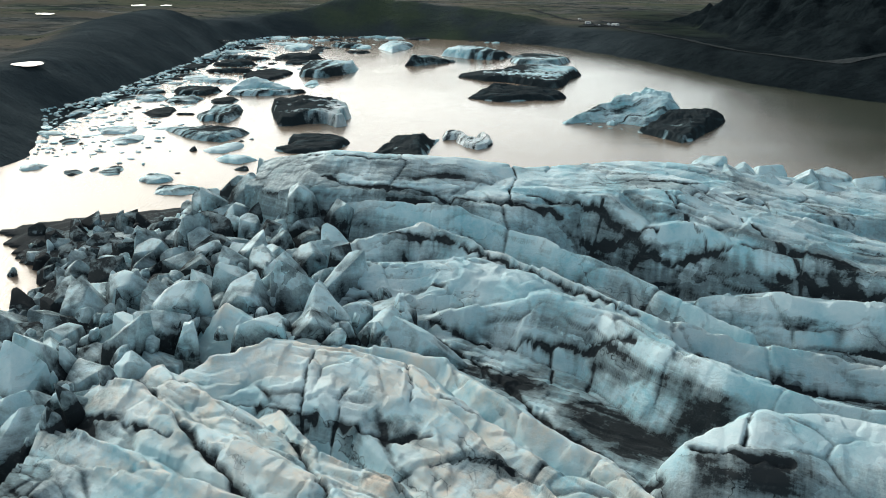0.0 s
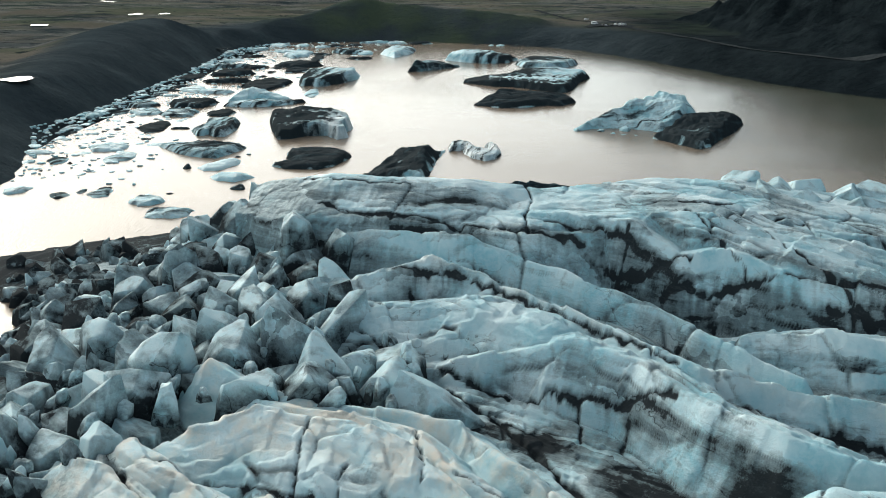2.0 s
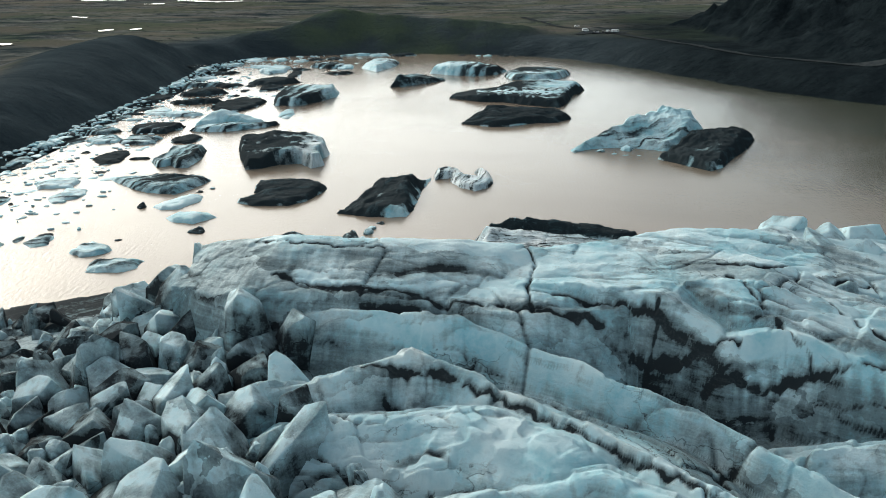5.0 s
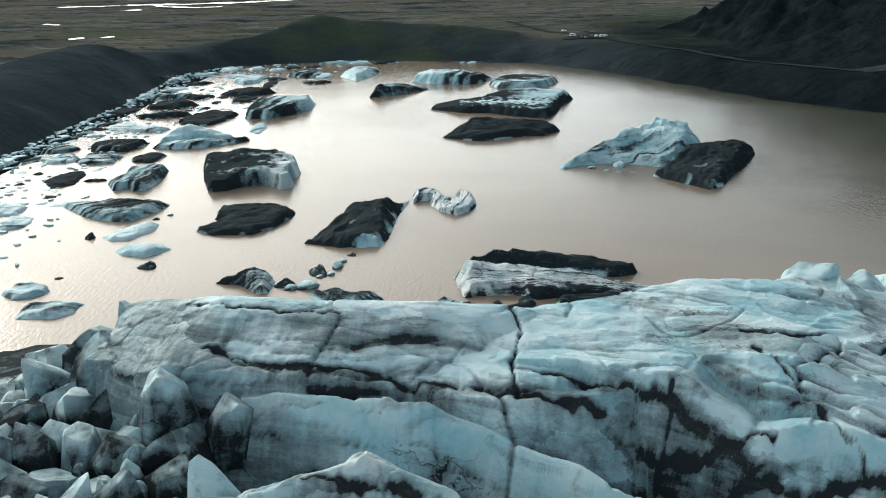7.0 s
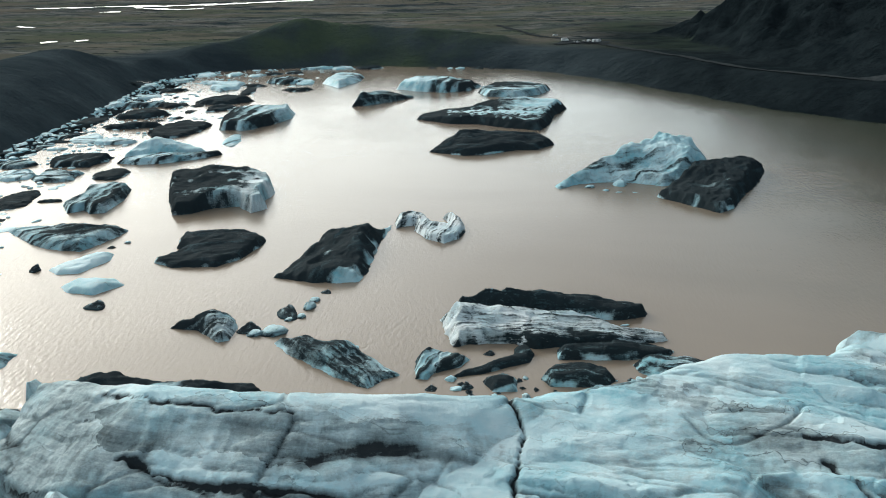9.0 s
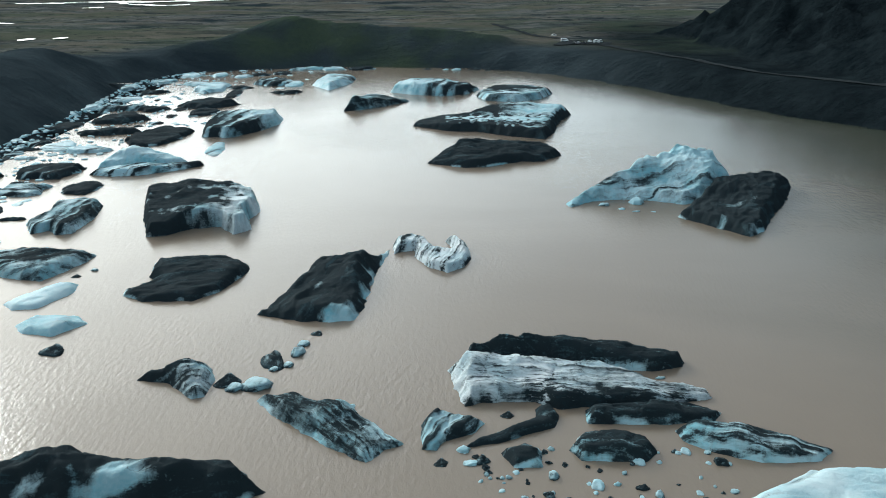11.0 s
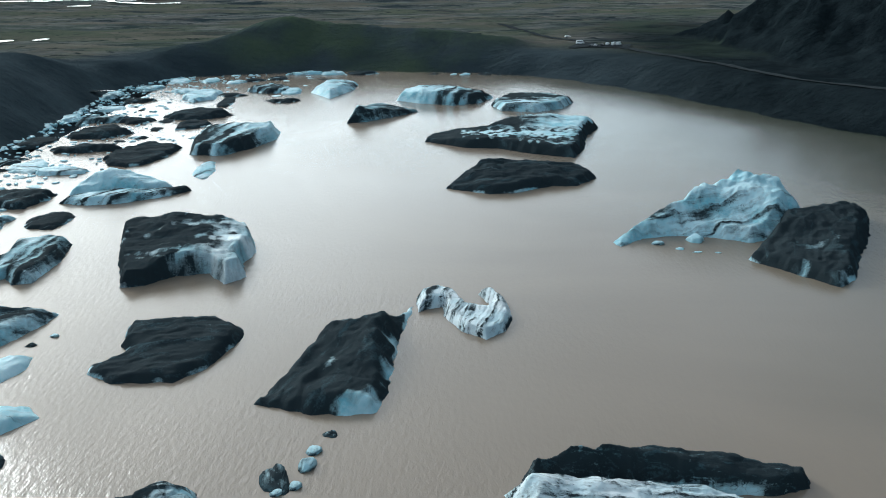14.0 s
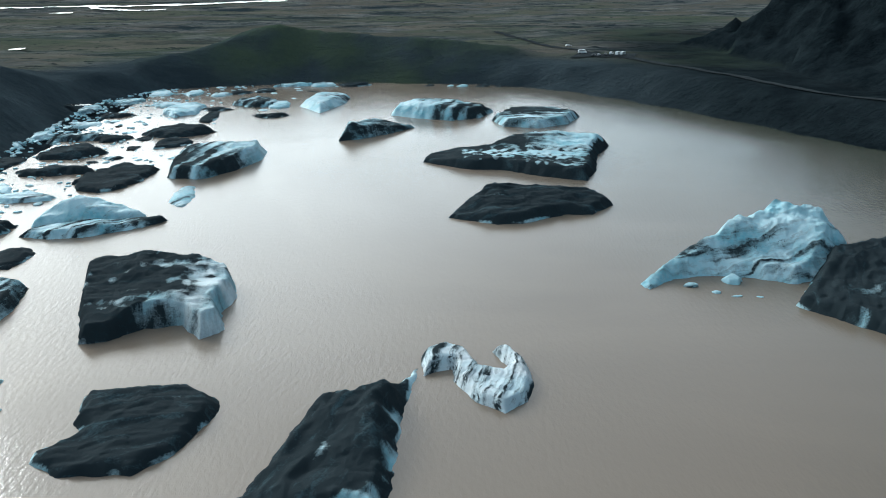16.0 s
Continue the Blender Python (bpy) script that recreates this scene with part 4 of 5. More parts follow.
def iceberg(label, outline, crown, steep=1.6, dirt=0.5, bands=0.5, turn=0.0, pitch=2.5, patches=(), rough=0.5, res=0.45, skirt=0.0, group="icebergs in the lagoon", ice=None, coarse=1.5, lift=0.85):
    """A stranded berg. outline: its waterline; crown: places and heights of its top; bands: how strong its ash layers
    are, turn: their
    direction in degrees, pitch: their spacing; patches: places, radii and amounts of more or less ash, on black bergs
    also gloss painted pale; skirt: height of a black foot."""
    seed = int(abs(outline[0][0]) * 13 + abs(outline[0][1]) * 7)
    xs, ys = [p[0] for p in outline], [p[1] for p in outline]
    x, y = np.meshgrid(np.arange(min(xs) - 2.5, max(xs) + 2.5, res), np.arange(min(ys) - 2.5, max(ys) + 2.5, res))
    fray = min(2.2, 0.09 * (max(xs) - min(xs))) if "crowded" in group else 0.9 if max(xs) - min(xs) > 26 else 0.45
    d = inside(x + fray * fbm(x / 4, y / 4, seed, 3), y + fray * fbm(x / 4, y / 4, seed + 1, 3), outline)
    w, top = 0.0, 0.0
    for cx, cy, cz in crown:
        k = 1 / ((x - cx) ** 2 + (y - cy) ** 2 + 3.0) ** 1.6
        w, top = w + k, top + k * cz
    top = lift * top / w
    c, s = math.cos(radians(turn)), math.sin(radians(turn))
    u, v = c * x + s * y, -s * x + c * y
    u2, v2 = u + 1.5 * fbm(x / 7, y / 7, seed + 2, 3), v + 1.1 * fbm(x / 7, y / 7, seed + 3, 3)
    broad = max(pitch, 1.3)
    layer = pn(u2 / 40, v2 / broad, seed + 4) + 0.5 * pn(u2 / 15, v2 / (broad * 0.5), seed + 5)
    _, gap, r1, r2, ox, oy = cells(u2 / 6, v2 / 3.5, seed + 6)
    top = top * (1 + 0.12 * fbm(x / 6, y / 6, seed + 7)) + rough * ((r1 - 0.5) * 0.4 + ox * (r2 - 0.5) * 0.9 + 0.5 * layer)
    side = np.where(d > 0, steep * (1 + 0.35 * pn(x / 5, y / 5, seed + 8)) * d, 1.2 * d)
    crease = np.abs(fbm(u2 / 16, v2 / 7, seed + 13, 3))
    top = top + (0.9 if dirt > 0.6 else 0.4) * np.minimum(1.0, 0.25 * lift * max(p[2] for p in crown)) * (0.35 - 1.6 * crease)
    k = 0.8
    z = np.minimum(side, top) - k * np.exp(-np.abs(side - top) / k) * 0.35
    z = np.where(d > 0.3, z - rough * 0.3 * np.exp(-(gap / 0.06) ** 2) + 0.2 * rough * fbm(x / 1.4, y / 1.4, seed + 9, 3), z)
    ash = dirt + (0.22 if dirt > 0.7 else 0.0) + coarse * bands * layer + 0.25 * fbm(x / 6, y / 6, seed + 10)
    for px, py, pr, amount in patches:
        du, dv = c * (px - x) + s * (py - y) + u - u2, -s * (px - x) + c * (py - y) + 1.3 * (v - v2)
        q = (du / 1.5) ** 2 + (dv / 0.8) ** 2
        ash = ash + amount * (1.6 if amount < 0 and dirt > 0.6 else 1.0) * np.exp(-q / pr ** 2 * (1 + 1.2 * pn(x / 3, y / 3, seed + 11)))
    ash = ash - (0.6 if dirt > 0.6 else 0.0) * step(0.9, 0.4, d) * step(-0.05, 0.25, pn(x / 9, y / 9, seed + 14))
    if skirt:
        ash = ash + 0.9 * step(1.15, 0.75, z / skirt + 0.5 * pn(x / 3, y / 3, seed + 12))
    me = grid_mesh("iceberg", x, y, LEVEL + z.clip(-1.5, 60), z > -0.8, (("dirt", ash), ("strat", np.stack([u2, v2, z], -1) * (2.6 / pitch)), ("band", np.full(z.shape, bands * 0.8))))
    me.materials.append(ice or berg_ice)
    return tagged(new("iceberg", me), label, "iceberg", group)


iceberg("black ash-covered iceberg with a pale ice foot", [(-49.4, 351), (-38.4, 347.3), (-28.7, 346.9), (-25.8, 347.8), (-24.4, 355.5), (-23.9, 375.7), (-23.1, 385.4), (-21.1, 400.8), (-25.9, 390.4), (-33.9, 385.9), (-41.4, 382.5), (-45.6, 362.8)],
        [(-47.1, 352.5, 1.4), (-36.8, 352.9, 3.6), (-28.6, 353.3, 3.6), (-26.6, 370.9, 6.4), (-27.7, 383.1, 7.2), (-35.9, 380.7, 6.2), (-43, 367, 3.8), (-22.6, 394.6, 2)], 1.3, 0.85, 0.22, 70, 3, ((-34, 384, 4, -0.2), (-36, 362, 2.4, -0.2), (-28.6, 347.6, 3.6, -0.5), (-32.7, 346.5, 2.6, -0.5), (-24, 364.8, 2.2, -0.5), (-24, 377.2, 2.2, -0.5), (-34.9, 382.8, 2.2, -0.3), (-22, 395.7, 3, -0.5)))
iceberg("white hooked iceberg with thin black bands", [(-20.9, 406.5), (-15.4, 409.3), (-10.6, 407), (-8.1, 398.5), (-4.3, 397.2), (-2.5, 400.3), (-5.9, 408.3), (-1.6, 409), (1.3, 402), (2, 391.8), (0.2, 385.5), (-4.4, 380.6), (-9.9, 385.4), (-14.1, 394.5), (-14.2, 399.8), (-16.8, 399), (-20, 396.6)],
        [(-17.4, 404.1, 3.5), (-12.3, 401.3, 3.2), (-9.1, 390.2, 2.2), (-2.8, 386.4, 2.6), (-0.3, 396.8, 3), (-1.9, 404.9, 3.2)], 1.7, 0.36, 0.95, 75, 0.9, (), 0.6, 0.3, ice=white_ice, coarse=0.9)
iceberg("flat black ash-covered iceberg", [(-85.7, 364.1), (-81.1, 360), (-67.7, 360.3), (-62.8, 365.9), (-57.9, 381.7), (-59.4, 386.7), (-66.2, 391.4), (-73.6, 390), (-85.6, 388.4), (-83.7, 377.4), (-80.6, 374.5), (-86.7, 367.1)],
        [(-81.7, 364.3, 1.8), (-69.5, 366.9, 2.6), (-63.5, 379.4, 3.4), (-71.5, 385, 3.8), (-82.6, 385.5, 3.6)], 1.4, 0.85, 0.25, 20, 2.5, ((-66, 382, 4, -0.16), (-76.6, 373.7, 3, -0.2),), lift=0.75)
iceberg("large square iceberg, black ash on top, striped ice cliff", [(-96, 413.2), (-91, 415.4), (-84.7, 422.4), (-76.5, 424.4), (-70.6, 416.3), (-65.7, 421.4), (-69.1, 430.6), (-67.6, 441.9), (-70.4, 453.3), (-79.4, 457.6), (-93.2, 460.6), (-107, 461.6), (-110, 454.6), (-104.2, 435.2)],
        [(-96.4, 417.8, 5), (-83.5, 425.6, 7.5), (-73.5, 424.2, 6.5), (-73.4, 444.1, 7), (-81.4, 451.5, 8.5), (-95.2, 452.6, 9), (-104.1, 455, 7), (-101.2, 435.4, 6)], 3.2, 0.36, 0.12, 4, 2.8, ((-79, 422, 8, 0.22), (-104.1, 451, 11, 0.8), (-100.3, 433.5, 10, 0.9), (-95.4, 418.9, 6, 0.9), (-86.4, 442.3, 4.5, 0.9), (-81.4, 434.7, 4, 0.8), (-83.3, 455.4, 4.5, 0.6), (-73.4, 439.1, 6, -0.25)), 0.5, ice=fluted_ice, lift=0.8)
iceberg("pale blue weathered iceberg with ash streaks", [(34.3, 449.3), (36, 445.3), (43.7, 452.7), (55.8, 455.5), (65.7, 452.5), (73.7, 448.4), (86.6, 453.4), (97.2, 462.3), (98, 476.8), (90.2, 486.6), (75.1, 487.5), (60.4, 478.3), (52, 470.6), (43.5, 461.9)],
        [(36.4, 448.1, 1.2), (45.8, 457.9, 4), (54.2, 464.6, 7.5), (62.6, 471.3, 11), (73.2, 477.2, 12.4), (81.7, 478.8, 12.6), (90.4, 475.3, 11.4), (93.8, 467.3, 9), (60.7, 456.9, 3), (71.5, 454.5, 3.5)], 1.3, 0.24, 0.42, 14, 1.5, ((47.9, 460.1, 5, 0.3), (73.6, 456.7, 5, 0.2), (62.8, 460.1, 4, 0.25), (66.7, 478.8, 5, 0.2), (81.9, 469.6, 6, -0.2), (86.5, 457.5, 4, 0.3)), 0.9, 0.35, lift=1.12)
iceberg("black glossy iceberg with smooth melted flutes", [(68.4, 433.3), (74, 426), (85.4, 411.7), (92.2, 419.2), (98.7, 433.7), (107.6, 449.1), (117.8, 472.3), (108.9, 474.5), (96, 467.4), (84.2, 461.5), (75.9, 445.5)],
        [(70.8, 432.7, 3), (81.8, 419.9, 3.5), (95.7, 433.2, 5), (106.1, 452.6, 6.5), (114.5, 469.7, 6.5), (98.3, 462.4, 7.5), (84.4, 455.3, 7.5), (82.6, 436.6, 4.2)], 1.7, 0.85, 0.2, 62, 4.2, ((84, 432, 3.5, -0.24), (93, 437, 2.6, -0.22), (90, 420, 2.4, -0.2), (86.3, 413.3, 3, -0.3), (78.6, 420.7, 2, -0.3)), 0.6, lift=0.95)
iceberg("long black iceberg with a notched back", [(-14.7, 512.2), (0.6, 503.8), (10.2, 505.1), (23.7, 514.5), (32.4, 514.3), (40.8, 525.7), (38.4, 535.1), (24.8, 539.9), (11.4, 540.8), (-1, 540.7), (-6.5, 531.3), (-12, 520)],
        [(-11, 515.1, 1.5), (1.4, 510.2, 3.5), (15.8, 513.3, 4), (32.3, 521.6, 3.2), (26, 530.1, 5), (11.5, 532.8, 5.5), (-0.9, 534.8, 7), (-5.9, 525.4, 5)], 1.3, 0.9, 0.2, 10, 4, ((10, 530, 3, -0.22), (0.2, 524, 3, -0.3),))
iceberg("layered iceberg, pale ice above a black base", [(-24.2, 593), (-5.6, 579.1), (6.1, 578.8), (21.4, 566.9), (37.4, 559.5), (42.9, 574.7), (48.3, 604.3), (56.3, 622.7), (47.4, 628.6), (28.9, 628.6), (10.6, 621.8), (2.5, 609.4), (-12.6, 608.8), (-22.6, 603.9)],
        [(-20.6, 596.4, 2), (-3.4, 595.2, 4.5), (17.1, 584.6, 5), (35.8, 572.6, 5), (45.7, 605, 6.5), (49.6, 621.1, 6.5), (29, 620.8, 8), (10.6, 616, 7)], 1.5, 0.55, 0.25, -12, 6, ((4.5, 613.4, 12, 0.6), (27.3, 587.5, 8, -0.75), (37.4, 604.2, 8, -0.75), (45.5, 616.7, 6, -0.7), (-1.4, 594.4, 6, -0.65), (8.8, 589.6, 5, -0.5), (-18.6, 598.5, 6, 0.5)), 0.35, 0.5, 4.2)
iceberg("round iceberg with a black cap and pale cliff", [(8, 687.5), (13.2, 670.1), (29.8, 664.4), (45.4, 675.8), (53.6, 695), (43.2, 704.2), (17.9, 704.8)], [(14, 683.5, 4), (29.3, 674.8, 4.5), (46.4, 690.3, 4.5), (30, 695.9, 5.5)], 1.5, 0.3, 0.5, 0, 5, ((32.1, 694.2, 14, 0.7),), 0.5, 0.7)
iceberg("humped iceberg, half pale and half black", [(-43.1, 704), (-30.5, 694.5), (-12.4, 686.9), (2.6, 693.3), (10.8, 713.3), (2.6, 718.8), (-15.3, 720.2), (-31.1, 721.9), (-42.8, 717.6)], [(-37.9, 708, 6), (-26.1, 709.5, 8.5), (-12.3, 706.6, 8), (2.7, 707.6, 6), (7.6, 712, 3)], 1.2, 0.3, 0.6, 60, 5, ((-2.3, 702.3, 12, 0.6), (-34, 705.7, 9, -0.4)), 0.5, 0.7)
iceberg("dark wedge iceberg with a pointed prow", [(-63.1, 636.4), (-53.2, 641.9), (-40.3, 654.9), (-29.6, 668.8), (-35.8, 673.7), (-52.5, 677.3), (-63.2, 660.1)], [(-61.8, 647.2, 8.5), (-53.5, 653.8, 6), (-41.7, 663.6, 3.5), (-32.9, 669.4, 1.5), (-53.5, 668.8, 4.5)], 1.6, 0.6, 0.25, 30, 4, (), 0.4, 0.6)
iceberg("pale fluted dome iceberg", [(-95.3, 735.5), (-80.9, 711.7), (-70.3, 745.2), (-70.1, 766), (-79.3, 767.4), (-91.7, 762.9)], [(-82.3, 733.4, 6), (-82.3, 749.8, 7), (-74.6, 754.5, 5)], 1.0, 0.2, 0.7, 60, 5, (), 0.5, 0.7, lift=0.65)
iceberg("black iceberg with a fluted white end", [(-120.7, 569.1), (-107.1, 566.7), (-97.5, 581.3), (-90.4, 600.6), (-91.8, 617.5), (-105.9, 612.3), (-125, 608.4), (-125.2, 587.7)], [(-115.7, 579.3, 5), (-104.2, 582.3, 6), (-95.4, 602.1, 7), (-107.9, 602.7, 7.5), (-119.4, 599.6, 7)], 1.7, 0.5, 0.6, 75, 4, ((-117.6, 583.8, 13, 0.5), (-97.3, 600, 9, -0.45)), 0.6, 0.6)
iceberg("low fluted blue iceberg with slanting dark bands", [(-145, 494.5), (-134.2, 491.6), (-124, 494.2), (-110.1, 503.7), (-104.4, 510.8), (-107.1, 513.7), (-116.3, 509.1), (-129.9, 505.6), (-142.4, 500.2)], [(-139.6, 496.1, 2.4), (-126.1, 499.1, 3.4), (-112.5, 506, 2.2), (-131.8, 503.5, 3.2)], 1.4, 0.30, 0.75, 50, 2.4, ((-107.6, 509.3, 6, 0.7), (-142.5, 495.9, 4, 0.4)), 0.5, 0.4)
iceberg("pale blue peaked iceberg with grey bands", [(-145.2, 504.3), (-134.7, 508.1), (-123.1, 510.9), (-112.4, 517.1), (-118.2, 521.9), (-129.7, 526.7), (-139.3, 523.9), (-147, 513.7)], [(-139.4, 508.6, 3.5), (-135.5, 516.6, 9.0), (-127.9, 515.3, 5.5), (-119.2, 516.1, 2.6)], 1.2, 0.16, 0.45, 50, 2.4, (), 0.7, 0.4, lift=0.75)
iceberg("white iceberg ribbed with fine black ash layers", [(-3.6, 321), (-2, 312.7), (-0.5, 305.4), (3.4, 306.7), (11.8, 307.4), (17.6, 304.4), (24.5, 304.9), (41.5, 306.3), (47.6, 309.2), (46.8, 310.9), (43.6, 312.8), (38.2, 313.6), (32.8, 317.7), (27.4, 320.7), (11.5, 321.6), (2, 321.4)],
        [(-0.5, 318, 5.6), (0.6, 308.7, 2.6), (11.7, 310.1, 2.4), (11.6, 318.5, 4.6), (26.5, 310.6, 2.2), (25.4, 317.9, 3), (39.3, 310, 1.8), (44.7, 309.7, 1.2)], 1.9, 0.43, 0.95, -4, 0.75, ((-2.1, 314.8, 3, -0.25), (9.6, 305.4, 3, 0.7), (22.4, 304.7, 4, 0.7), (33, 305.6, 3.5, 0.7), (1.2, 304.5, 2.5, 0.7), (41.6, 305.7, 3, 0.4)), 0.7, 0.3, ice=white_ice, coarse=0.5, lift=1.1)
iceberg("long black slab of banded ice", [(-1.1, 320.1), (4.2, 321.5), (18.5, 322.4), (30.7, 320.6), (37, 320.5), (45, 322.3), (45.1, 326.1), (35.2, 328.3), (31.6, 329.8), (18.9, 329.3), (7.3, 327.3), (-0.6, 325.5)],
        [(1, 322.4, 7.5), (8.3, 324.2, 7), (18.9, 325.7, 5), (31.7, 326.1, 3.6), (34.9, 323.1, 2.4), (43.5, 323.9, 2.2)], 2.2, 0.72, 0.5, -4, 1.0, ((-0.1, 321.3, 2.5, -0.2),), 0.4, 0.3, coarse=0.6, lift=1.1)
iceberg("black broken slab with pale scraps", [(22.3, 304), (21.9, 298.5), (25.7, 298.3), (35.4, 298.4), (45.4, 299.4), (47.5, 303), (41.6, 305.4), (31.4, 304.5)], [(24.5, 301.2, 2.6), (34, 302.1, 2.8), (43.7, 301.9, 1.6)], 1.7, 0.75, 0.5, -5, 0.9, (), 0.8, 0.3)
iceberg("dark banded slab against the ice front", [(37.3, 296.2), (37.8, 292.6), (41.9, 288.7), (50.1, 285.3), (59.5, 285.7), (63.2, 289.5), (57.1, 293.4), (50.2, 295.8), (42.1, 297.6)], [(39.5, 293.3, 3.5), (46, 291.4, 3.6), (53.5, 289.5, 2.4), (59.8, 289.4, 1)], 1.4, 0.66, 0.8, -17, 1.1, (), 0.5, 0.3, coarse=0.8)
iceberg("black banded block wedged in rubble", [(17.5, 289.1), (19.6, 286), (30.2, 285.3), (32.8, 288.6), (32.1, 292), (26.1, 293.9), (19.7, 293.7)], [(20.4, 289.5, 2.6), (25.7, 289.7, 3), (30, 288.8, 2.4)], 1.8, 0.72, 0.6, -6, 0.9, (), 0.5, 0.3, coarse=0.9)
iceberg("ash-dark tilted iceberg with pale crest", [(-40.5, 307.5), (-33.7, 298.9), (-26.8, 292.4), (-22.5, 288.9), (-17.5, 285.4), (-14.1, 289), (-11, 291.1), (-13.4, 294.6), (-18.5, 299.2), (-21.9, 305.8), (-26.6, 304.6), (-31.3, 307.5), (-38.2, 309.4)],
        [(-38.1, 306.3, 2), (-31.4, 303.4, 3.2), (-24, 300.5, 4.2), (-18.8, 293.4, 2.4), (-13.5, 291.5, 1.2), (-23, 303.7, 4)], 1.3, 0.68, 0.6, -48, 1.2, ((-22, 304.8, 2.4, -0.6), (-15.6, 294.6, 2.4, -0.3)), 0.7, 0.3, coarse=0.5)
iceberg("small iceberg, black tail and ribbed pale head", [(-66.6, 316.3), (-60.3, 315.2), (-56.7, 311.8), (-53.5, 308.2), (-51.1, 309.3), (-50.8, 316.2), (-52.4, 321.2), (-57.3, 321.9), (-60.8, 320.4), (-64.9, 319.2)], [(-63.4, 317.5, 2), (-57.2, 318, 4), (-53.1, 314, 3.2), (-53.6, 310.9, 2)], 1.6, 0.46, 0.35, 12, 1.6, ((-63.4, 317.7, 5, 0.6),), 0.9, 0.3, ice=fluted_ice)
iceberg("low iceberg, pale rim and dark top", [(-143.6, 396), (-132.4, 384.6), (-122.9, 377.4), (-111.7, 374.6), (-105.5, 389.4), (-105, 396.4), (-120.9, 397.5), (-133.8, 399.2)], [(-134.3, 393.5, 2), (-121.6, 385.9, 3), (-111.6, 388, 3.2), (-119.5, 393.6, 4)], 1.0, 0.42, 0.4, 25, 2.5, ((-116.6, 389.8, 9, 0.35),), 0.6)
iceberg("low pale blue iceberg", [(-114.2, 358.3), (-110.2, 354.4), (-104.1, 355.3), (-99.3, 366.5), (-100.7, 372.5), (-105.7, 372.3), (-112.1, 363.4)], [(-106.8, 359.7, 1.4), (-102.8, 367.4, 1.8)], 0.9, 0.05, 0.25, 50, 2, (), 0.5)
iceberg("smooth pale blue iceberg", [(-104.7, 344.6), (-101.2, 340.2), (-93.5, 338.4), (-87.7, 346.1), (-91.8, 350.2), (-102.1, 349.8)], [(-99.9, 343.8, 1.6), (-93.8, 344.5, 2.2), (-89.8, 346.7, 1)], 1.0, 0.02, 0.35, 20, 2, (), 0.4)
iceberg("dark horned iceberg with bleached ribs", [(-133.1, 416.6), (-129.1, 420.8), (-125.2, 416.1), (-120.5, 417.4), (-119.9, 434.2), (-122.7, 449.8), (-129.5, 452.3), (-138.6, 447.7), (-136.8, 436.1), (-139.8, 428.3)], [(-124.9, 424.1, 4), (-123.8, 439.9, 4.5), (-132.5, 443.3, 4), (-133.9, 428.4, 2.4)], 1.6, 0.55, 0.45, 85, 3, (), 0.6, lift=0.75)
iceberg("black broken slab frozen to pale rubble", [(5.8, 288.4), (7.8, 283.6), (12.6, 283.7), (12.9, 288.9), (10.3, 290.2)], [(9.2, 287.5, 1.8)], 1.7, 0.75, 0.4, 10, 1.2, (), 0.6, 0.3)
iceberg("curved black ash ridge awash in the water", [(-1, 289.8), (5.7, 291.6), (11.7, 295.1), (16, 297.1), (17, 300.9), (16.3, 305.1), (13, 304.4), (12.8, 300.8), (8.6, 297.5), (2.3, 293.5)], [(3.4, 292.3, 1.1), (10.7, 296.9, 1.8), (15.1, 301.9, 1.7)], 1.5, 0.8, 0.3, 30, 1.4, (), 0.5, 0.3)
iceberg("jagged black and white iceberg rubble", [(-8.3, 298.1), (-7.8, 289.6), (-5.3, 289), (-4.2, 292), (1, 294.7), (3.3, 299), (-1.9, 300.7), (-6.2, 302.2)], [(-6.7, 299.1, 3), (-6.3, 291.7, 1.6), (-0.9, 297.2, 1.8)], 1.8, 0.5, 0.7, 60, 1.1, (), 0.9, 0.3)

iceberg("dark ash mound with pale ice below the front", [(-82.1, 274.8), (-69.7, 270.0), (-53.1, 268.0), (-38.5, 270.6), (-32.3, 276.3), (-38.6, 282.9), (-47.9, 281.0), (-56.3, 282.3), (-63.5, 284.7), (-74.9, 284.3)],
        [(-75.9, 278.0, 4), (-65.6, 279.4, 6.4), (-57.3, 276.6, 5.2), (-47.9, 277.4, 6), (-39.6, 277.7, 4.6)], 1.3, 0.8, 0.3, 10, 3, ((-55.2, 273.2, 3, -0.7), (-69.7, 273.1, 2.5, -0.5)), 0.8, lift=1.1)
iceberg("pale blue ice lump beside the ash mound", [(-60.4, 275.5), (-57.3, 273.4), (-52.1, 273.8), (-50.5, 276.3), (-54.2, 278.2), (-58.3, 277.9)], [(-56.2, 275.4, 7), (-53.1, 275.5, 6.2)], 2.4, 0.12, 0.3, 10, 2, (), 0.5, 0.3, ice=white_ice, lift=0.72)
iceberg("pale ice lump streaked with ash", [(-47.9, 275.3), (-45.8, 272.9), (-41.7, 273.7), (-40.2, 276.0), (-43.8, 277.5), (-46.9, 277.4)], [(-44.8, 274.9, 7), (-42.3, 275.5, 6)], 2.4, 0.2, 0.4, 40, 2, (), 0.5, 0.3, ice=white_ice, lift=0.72)

